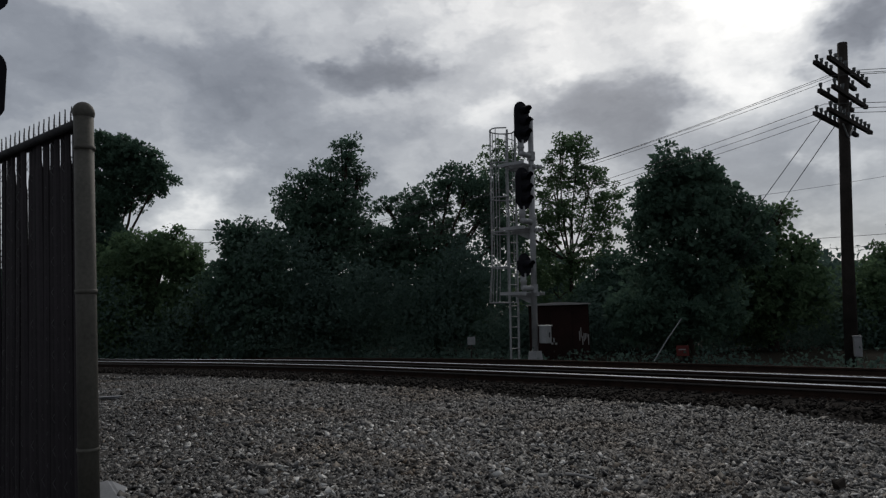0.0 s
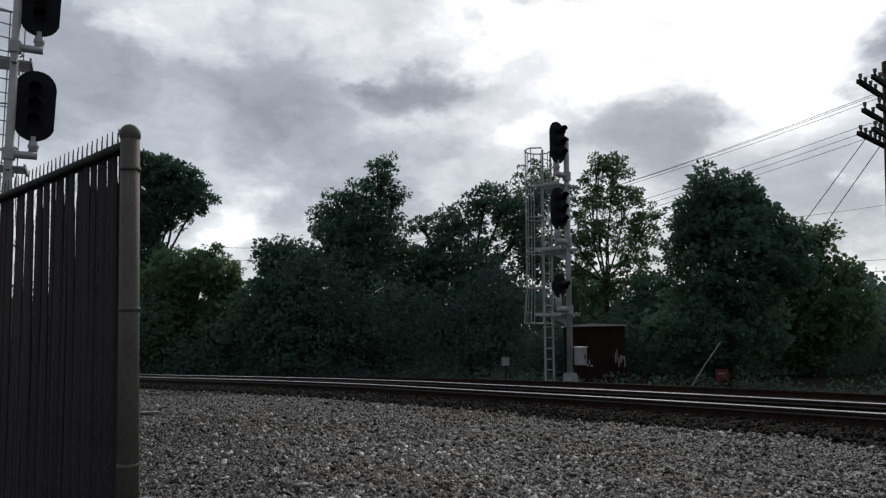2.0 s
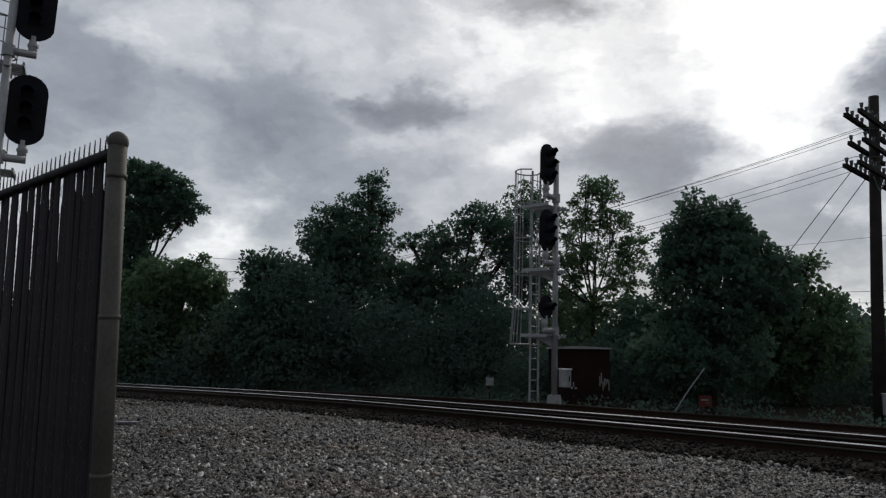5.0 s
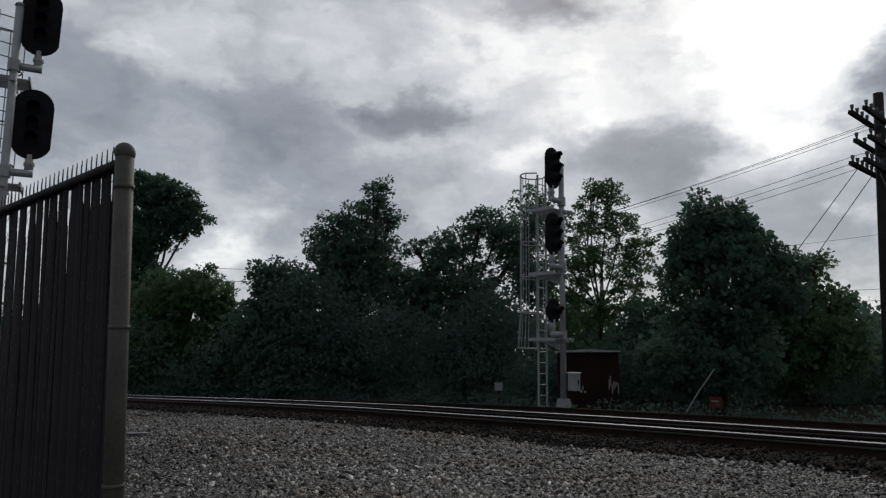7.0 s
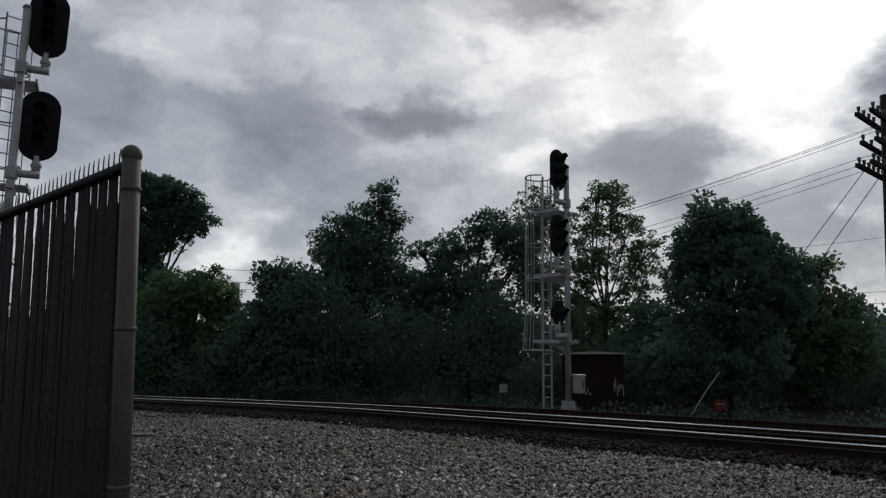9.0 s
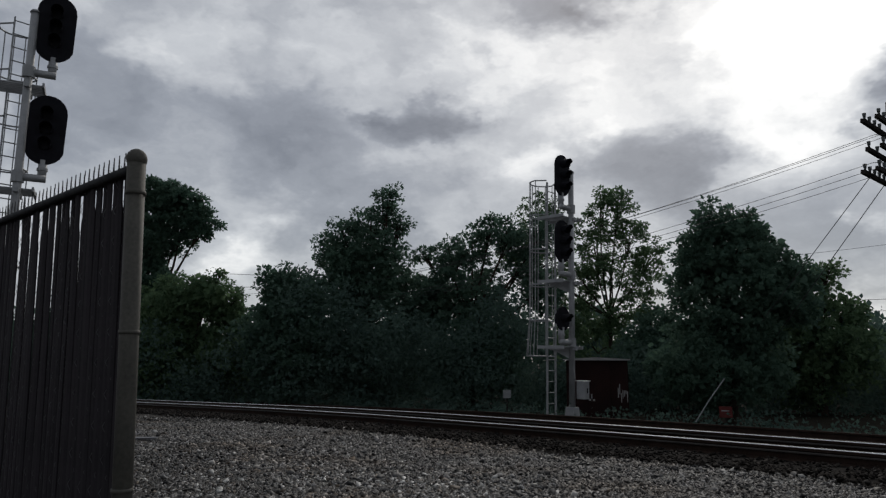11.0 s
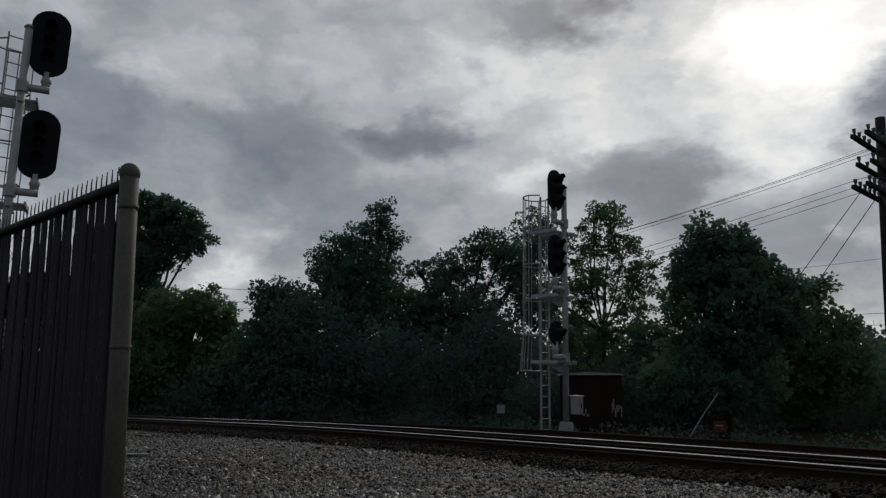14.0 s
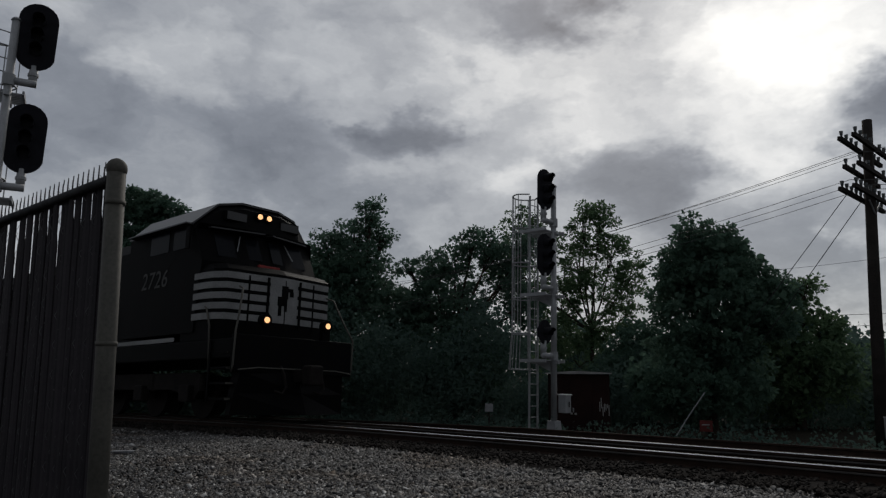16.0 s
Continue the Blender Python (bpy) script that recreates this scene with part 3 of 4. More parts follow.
        ob.matrix_basis = pose(0.13 - 2.15 * RAKE + k * pitch + r.uniform(-0.003, 0.003), 0.0015 if k % 2 else -0.0015, r.uniform(-0.03, 0.0), r.uniform(-0.3, 0.3), math.degrees(math.atan(RAKE)) + r.uniform(-0.1, 0.1), r.uniform(-5, 5))
    # wire: zigzag strands woven round the slats, each pair twisted into a point on top
    bm = nb()
    rows = int((top - low) / 0.088)
    for k in range(n):
        x0 = 0.13 + (k + 0.5) * pitch
        pts = []
        for j in range(rows + 1):
            pts.append((x0 + (0.5 if (j + k) % 2 else -0.5) * pitch * 0.92, 0.01 if (j + k) % 2 else -0.01, low + j * (top - low) / rows))
        tube(bm, pts, 0.0019, 4, cap=False)
    part("mesh_wire", bm, M_MESHWIRE, f)
    for k in range(n):
        x = 0.1 + k * pitch
        bm = nb()
        lean = r.uniform(-0.012, 0.004)
        tube(bm, [(x - 0.036, 0, top - 0.035), (x - 0.012, 0.003, top - 0.002), (x + 0.004, -0.004, top + 0.014), (x - 0.004, 0.004, top + 0.03), (x + 0.004 + lean * 0.5, -0.003, top + 0.046), (x + lean, 0, top + 0.078)], 0.0034, 5)
        tube(bm, [(x + 0.036, 0, top - 0.035), (x + 0.012, -0.003, top - 0.002), (x - 0.004, 0.004, top + 0.014), (x + 0.004, -0.004, top + 0.03), (x - 0.003, 0.003, top + 0.05)], 0.0034, 5)
        part("twisted_barb", bm, M_WIRE, f)
    # the whole fence leans a little along its length
    shear = Matrix(((1, 0, RAKE, -2.15 * RAKE), (0, 1, 0, 0), (0, 0, 1, 0), (0, 0, 0, 1)))
    for me in {ob.data for ob in f.children_recursive} - set(variants):
        me.transform(shear)


build_fence()

# concrete footing block beside the post
bm = nb()
prism(bm, [(-0.16, -0.06), (0.2, -0.06), (0.17, 0.03), (-0.02, 0.11), (-0.14, 0.08)], "y", -0.28, 0.28)
bmesh.ops.bevel(bm, geom=bm.edges[:], offset=0.015, segments=2, affect="EDGES")
tagged(part("concrete_lump", bm, M_CONC), "pale broken concrete lump lying on the gravel", "concrete").matrix_basis = pose(-2.2, 4.62, -0.19, 4, 8, 35)


# loose bits on the gravel
tagged(part("stick", tube(nb(), [(-0.11, 0.02, 0), (0.0, -0.01, 0.012), (0.12, -0.02, 0.004)], 0.011, 7, 0.008), M_SHEDROOF, smooth=True), "short pale bleached stick lying on the gravel", "stick").matrix_basis = pose(0.75, 4.65, ground_z(0.75, 4.65) + 0.03, 0, 0, -35)


def loose_rock(name, label, m, size, material, k):
    bm = nb()
    vs = [bm.verts.new(tuple(p)) for p in SHAPES[k] * np.array(size)]
    for t in SHAPE_F:
        bm.faces.new([vs[i] for i in t])
    bmesh.ops.bevel(bm, geom=bm.edges[:], offset=0.008, segments=1, affect="EDGES")
    tagged(part(name, bm, material), label, "rock").matrix_basis = m


loose_rock("rock", "dark rounded lump of rock on the gravel", pose(2.24, 4.39, ground_z(2.24, 4.39) + 0.03, 8, 0, 30), (0.055, 0.065, 0.075), M_BEDSTONE, 2)
loose_rock("rock", "flat tan slab of stone on the gravel", pose(-5.1, 10.46, ground_z(-5.1, 10.46) + 0.03, 4, 0, 10), (0.13, 0.1, 0.08), M_CONC, 5)


# ---------------------------------------------------------------- signals
def build_signal(m, label, heads, base, top, platforms, cage, box_z, ladder_top, head_gap, turn=0):
    """Facing +x; ladder behind at -x; heads hang to the -y side."""
    s = thing("railway_signal", m, label, "railway signal", "railway signals")
    part("mast", tube(nb(), [(0, 0, base + 0.1), (0, 0, top)], 0.088, 16, 0.08), M_SILVER, s, smooth=True)
    part("mast_cap", tube(nb(), [(0, 0, top), (0, 0, top + 0.05), (0, 0, top + 0.07)], 0.1, 16, 0.05), M_SILVER, s, smooth=True)
    bm = nb()
    box(bm, -0.2, 0.2, -0.2, 0.2, base - 0.1, base + 0.16, 0.015)
    prism(bm, [(-0.17, base + 0.16), (0.17, base + 0.16), (0.11, base + 0.5), (-0.11, base + 0.5)], "y", -0.15, 0.15)
    part("mast_base", bm, M_SILVER, s)
    if box_z is not None:
        case = part("control_box", box(nb(), 0.11, 0.36, 0.04, 0.3, box_z + 0.06, box_z + 0.54, 0.012), M_SILVER, s, "light grey metal control box")
        # lid far paler than the case: the light on its top is painted in
        part("box_lid", box(nb(), 0.09, 0.38, 0.02, 0.32, box_z + 0.542, box_z + 0.565), M_LITLID, case)
        part("latch", box(nb(), 0.362, 0.38, 0.17, 0.2, box_z + 0.22, box_z + 0.36), M_BLACK, case)
    # ladder behind the mast
    before = set(s.children)
    for y in (-0.2, 0.2):
        part("ladder_rail", box(nb(), -0.72, -0.66, y - 0.012, y + 0.012, base - 0.05, ladder_top), M_SILVER, s)
    rung = None
    for k in range(int((ladder_top - base) / 0.305)):
        z = base + 0.25 + k * 0.305
        if rung is None:
            rung = part("rung", tube(nb(), [(-0.69, -0.2, 0), (-0.69, 0.2, 0)], 0.014, 8), M_SILVER, s)
            rung.location.z = z
        else:
            ob = new("rung", rung.data)
            ob.parent, ob.location = s, (0, 0, z)
    # cage
    z0, z1 = cage
    hoops = max(3, int((z1 - z0) / 1.0) + 1)
    for k in range(hoops):
        z = z0 + (z1 - z0) * k / (hoops - 1)
        rr = 0.42 if k else 0.48
        pts = [(-0.69, -0.22, z)] + [(-0.95 - rr * math.sin(a), -rr * math.cos(a), z) for a in (math.pi * q / 10 for q in range(11))] + [(-0.69, 0.22, z)]
        part("cage_hoop", tube(nb(), pts, 0.02, 6), M_SILVER, s)
    for q in range(7):
        a = math.pi * q / 6
        pts = [(-0.95 - 0.5 * math.sin(a), -0.5 * math.cos(a), z0), (-0.95 - 0.42 * math.sin(a), -0.42 * math.cos(a), z0 + 1.1), (-0.95 - 0.42 * math.sin(a), -0.42 * math.cos(a), z1)]
        part("cage_bar", tube(nb(), pts, 0.013, 5), M_SILVER, s)
    for ob in set(s.children) - before:
        ob.matrix_basis = pose(0, 0, 0, 0, 0, turn) @ ob.matrix_basis
    for z in platforms:
        plat = part("platform_frame", box(nb(), -0.72, 0.16, -0.05, 0.05, z - 0.08, z), M_SILVER, s, "small open grating platform")
        for y in (-0.62, 0.3):
            part("platform_edge", box(nb(), -0.72, 0.16, y - 0.02, y + 0.02, z - 0.05, z + 0.04), M_SILVER, plat)
        for i in range(7):
            part("grating_bar", box(nb(), -0.7 + i * 0.11, -0.66 + i * 0.11, -0.62, 0.3, z, z + 0.03), M_SILVER, plat)
        part("bracket", prism(nb(), [(-0.6, z - 0.08), (-0.09, z - 0.08), (-0.09, z - 0.3)], "y", -0.02, 0.02), M_SILVER, s)
    for zc, h, lamps in heads:
        y = -head_gap
        w = 0.38 if h > 1.4 else 0.355 if h > 1.0 else 0.31
        head = part("signal_head", plate(y, zc, w, h), M_BLACK, s, "black oval signal background plate")
        part("lamp_housing", box(nb(), -0.2, -0.02, y - 0.13, y + 0.13, zc - h / 2 + 0.2, zc + h / 2 - 0.2, 0.03), M_BLACK, head)
        for k in range(lamps):
            z = zc + (k - (lamps - 1) / 2) * 0.33
            hood = nb()
            prev = None
            for i in range(13):
                a = math.radians(-40 + i * 260 / 12)
                row = [hood.verts.new((x, y + rad * math.cos(a), z + rad * math.sin(a))) for x, rad in ((0.01, 0.125), (0.28 if 2 < i < 10 else 0.2, 0.125), (0.28 if 2 < i < 10 else 0.2, 0.118), (0.01, 0.118))]
                if prev:
                    for q in range(3):
                        hood.faces.new((prev[q], row[q], row[q + 1], prev[q + 1]))
                prev = row
            part("lamp_hood", hood, M_BLACK, head)
            part("lens", tube(nb(), [(0.012, y, z), (0.03, y, z)], 0.105, 16), M_LENS, head)
        arm = part("head_arm", tube(nb(), [(0, 0, zc - h / 2 - 0.31), (0, y * 1.2, zc - h / 2 - 0.31)], 0.08, 14), M_SILVER, s, smooth=True)
        part("clamp", tube(nb(), [(0, 0, zc - h / 2 - 0.43), (0, 0, zc - h / 2 - 0.19)], 0.12, 14), M_SILVER, arm)
        part("riser", tube(nb(), [(-0.06, y, zc - h / 2 - 0.34), (-0.06, y, zc - h / 2 + 0.1)], 0.085, 14), M_SILVER, arm, smooth=True)
        part("collar", tube(nb(), [(-0.06, y, zc - h / 2 - 0.13), (-0.06, y, zc - h / 2 - 0.07)], 0.105, 14), M_SILVER, arm)
    return s


def plate(y, zc, w, h):
    """A flat stadium-shaped plate facing +x."""
    out = []
    for i in range(20):
        a = math.radians(i * 360 / 20)
        k = (h / 2 - w) * (1 if math.sin(a) >= 0 else -1)
        out.append((y + w * math.cos(a), zc + k + w * math.sin(a)))
    bm = prism(nb(), out, "x", -0.03, 0.01)
    return bm


build_signal(pose(2.2, 20.2, 0, 0, 1.1, 0) @ pose(0, 0, 0, 0, 0, -40), "tall silver signal mast with caged ladder and three unlit black heads",
             [(6.24, 1.2, 3), (4.34, 1.21, 3), (2.18, 0.67, 1)], -0.72, 6.4, (5.06, 3.23, 1.4), (1.15, 6.25), -0.06, 6.2, 0.42)
build_signal(pose(-9.77, 13.65, 0, 0, 0.5, 0) @ pose(0, 0, 0, 0, 0, -60), "tall silver signal mast with caged ladder behind the slatted fence",
             [(8.1, 1.51, 3), (5.83, 1.51, 3)], -0.12, 8.37, (6.75, 4.5), (3.0, 8.3), None, 8.45, -0.42, 20)


# ---------------------------------------------------------------- telegraph pole and wires
def build_pole():
    s = thing("telegraph_pole", pose(10.02, 18.48, 0), "old dark wooden telegraph pole with three pairs of crossarms", "utility pole")
    part("shaft", tube(nb(), [(0, 0, -1.1), (0.1, -0.05, 2.3), (0.32, -0.17, 7.65)], 0.17, 14, 0.12), M_POLE, s, smooth=True)
    d = Vector((0.69, 0.724, 0))
    for zc, half, n in ((6.8, 1.75, 9), (6.15, 1.45, 5), (5.51, 1.85, 10)):
        for k, dy in enumerate((-0.16, 0.17)):
            c = Vector((0.32 * zc / 7.65 + dy * 0.724, -0.17 * zc / 7.65 - dy * 0.69, zc + (0.02 if k else 0.0)))
            h = half * (0.97 if k == 0 else 1.0)
            bm = nb()
            a, b = c - d * h - Vector((0, 0, 0.0)), c + d * h - Vector((0, 0, 0.0))
            tube(bm, [a, b], 0.07, 4)
            arm = part("crossarm", bm, M_POLE, s)
            for i in range(n):
                p = a + (b - a) * (0.05 + 0.9 * i / (n - 1))
                if abs((p - c).dot(d)) < 0.16:
                    continue
                bm = tube(nb(), [p + Vector((0, 0, 0.04)), p + Vector((0, 0, 0.12)), p + Vector((0, 0, 0.14)), p + Vector((0, 0, 0.22))], 0.022, 8, 0.048)
                part("insulator", bm, M_GLASSINS, arm)
    for sx in (-1, 1):
        part("brace", tube(nb(), [Vector((0.28, -0.2, 5.1)), Vector((0.28, -0.2, 5.42)) + d * 0.42 * sx], 0.02, 6), M_GALV, s)


build_pole()


def wire(p, q, sag, r, label="thin dark overhead wire strung from the pole"):
    pts = [Vector(p).lerp(Vector(q), k / 24) - Vector((0, 0, sag * 4 * (k / 24) * (1 - k / 24))) for k in range(25)]
    tagged(part("overhead_wire", tube(nb(), pts, r, 5), M_CABLE), label, "wire", "overhead wires")


ALONG = Vector((-0.77, 0.64, 0))
ARM = Vector((0.69, 0.724, 0))
for along, height in ((0.2, 6.95), (0.5, 6.95), (-1.45, 6.45), (-1.8, 5.68), (-1.3, 5.66), (-0.7, 5.66)):
    a = Vector((10.3, 18.3, height)) + ARM * along
    wire(a, a + ALONG * 45, 2.2, 0.007)
    wire(a, a - ALONG * 45, 2.1, 0.008)
for a, q in (((10.08, 18.45, 6.14), (6.3, 23.5, -0.6)), ((10.08, 18.45, 5.51), (7.3, 23.9, -0.6))):
    wire(a, q, 0.02, 0.011, "straight guy wire running from the pole into the trees")
for z0, z1 in ((2.6, 1.7), (2.0, 1.2)):
    wire((11.5, 40, z0 + 1.6), (30, 30, z1 + 2.6), 0.2, 0.012, "distant overhead cable beyond the trees")
wire((9.0, 30, 5.1), (24, 26, 6.8), 0.3, 0.007, "distant overhead cable beyond the trees")
wire((-16.5, 42, 6.3), (-8.0, 44, 6.4), 0.1, 0.014, "distant overhead cable beyond the trees")


# ---------------------------------------------------------------- lineside things
def build_shed():
    s = thing("lineside_shed", pose(3.1, 23.2, 0, 0, 0, -8), "small dark red metal shed with pale flat roof and graffiti", "shed")
    part("wall", box(nb(), -0.72, 1.15, -0.6, 0.9, -1.0, 1.05, 0.02), M_SHED, s)
    bm = nb()
    prism(bm, [(-0.8, 1.055), (1.22, 1.055), (1.22, 1.09), (0.2, 1.15), (-0.8, 1.09)], "y", -0.7, 1.0)
    part("roof", bm, M_SHEDROOF, s)
    door = part("door", box(nb(), -0.05, 0.62, -0.635, -0.604, -0.9, 0.85, 0.008), M_SHED, s)
    part("door_handle", box(nb(), 0.02, 0.06, -0.67, -0.637, -0.1, 0.03), M_GALV, door)
    r = random.Random(5)
    for k in range(7):
        x = 0.84 + 0.045 * k
        z = r.uniform(-0.1, 0.2)
        bm = box(nb(), x - 0.012, x + 0.012, -0.612, -0.604, z - r.uniform(0.04, 0.2), z + r.uniform(0.05, 0.16))
        part("graffiti_mark", bm, M_SHEDROOF, door)
    for x, z in ((0.0, -0.14), (0.12, -0.15)):
        part("graffiti_mark", box(nb(), x - 0.05, x + 0.02, -0.645, -0.639, z - 0.03, z + 0.03), M_SHEDROOF, door)


build_shed()
s = thing("marker_sign", pose(6.4, 20.5, 0, 0, 0, -12), "small faded red lineside sign on a short post", "sign")
part("sign_plate", box(nb(), -0.17, 0.17, -0.012, 0.012, -0.5, -0.2, 0.004), M_REDSIGN, s)
part("sign_bar", box(nb(), -0.11, 0.09, -0.018, -0.013, -0.33, -0.30), M_GALV, s)
part("post", box(nb(), -0.025, 0.025, 0.013, 0.05, -1.0, -0.22), M_POLE, s)
s = thing("marker_sign", pose(0.45, 22.0, 0, 0, 0, 8), "small pale square lineside marker on a post", "sign")
part("sign_plate", box(nb(), -0.12, 0.12, -0.012, 0.012, -0.08, 0.16, 0.004), M_GALV, s)
part("post", tube(nb(), [(0, 0.03, -1.0), (0, 0.03, 0.1)], 0.025, 8), M_POLE, s)
s = thing("junction_box", pose(9.67, 17.5, 0, 0, 0, -20), "grey metal junction box on a post beside the pole", "electrical box")
part("case", box(nb(), -0.085, 0.085, -0.08, 0.08, -0.42, 0.06, 0.015), M_GALV, s)
part("lid", box(nb(), -0.095, 0.095, -0.095, 0.085, 0.062, 0.085), M_GALV, s)
part("post", tube(nb(), [(0, 0, -1.0), (0, 0, -0.42)], 0.045, 10), M_POST, s, smooth=True)
s = thing("leaning_pole", pose(0, 0, 0), "thin pale pole leaning over beside the track", "pole")
part("shaft", tube(nb(), [(4.93, 18.88, -0.8), (5.45, 18.72, 0.05), (5.83, 18.62, 0.6)], 0.015, 8), M_SILVER, s)


# ---------------------------------------------------------------- trees
def blades(p, u, size, rng, wide=0.34):
    """Folded leaves from points p along directions u: n x 3 vertices, faces."""
    count = len(p)
    u = u / (np.linalg.norm(u, axis=1)[:, None] + 1e-6)
    w = np.cross(u, rng.normal(0, 1, (count, 3)))
    w /= np.linalg.norm(w, axis=1)[:, None] + 1e-6
    n = np.cross(u, w)
    L = size * rng.uniform(0.6, 1.35, (count, 1))
    W = L * wide
    v = np.stack([p, p + u * L * 0.5 + w * W + n * L * 0.1, p + u * L, p + u * L * 0.5 - w * W + n * L * 0.1], 1).reshape(-1, 3)
    k = np.arange(count)[:, None] * 4
    return v, np.concatenate([k + [0, 1, 2], k + [0, 2, 3]])


def leaf_cloud(centres, count, spread, size, rng):
    """Loose leaves round clump centres."""
    p = centres[rng.integers(0, len(centres), count)] + rng.normal(0, 1, (count, 3)) * spread * np.array([1, 1, 0.75])
    return blades(p, rng.normal(0, 1, (count, 3)) - np.array([0, 0, 0.5]), size, rng)


def spray_cloud(centres, count, radius, size, rng):
    """Domed sprays: leaves standing outward round each clump centre and drooping at the tips."""
    pick = rng.integers(0, len(centres), count)
    reach = rng.uniform(0.55, 1.35, len(centres)) * radius
    q = rng.normal(0, 1, (count, 3))
    q[:, 2] = np.where(rng.random(count) < 0.7, np.abs(q[:, 2]), q[:, 2])
    q /= np.linalg.norm(q, axis=1)[:, None]
    p = centres[pick] + q * np.array([1, 1, 0.62]) * (reach[pick] * rng.uniform(0.15, 1.0, count) ** 0.5)[:, None]
    return blades(p, q + rng.normal(0, 0.35, (count, 3)) - np.array([0, 0, 0.45]), size, rng, 0.3)


def build_tree(label, y, lobes, trunk_x, material, leaves, size=0.15, spread=0.2, clumps=26, seed=1, depth=0.8, core=0.3, base=-0.85, trunk_r=0.16):
    rng = np.random.default_rng(seed)
    t = thing("tree", pose(trunk_x, y, base), label, "tree", "trees along the line")
    off = np.array([trunk_x, y, base])
    area = np.array([rx * rz for _, _, rx, rz in lobes]) ** 1.25
    vs, fs, n0 = [], [], 0
    ends = []
    for (x, z, rx, rz), a in zip(lobes, area):
        k = max(5, int(clumps * a ** 0.75 * 1.7))
        q = rng.normal(0, 1, (k, 3))
        q /= np.linalg.norm(q, axis=1)[:, None]
        q *= rng.uniform(0.3, 1.04, (k, 1)) ** 0.6
        shoot = rng.random((k, 1)) < 0.15
        q = np.where(shoot, q * 1.14 + np.array([0, 0, 0.05]), q)
        dy = rng.uniform(-0.5, 0.5)
        c = np.array([x, y + dy, z]) + q * np.array([rx, max(rx, rz) * depth, rz]) * 0.92
        share = int(leaves * a / area.sum()) + 40
        sets = [spray_cloud(c - off, int(share * (1 - core)), spread, size, rng)]
        if core:
            q = rng.normal(0, 1, (int(share * core), 3))
            q *= rng.uniform(0, 0.8, (len(q), 1)) ** 0.5 / np.linalg.norm(q, axis=1)[:, None]
            p = np.array([x, y + dy, z]) - off + q * np.array([rx, max(rx, rz) * depth, rz])
            sets.append(blades(p, rng.normal(0, 1, p.shape), size * 1.5, rng, 0.42))
        for v, f in sets:
            vs.append(v)
            fs.append(f + n0)
            n0 += len(v)
        ends.append(((x, y + dy, z), c))
    raw_mesh("crown", np.concatenate(vs), np.concatenate(fs), material, t)
    # trunk and limbs
    top = max(z for _, z, _, _ in lobes)
    bm = nb()
    fork = Vector((0.0, 0.0, (top - base) * 0.42))
    tube(bm, [(0, 0, -0.3), (0.03, 0.02, fork.z * 0.5), fork], trunk_r * 1.25, 10, trunk_r * 0.8)
    part("trunk", bm, M_BARK, t, smooth=True)
    bm = nb()
    for (ex, ey, ez), c in ends:
        e = Vector((ex, ey, ez)) - Vector(off)
        st = fork if e.z > fork.z else Vector((0, 0, max(0.2, e.z * 0.5)))
        mid = st.lerp(e, 0.5) + Vector((rng.uniform(-0.2, 0.2), 0, -0.15))
        tube(bm, [st, mid, e], trunk_r * 0.5, 6, trunk_r * 0.18)
        for q in c[:10]:
            qq = Vector(q) - Vector(off)
            tube(bm, [e.lerp(st, 0.25), e.lerp(qq, 0.5) + Vector((0, 0, 0.05)), qq], trunk_r * 0.16, 4, 0.008)
    part("branching", bm, M_BARK, t)


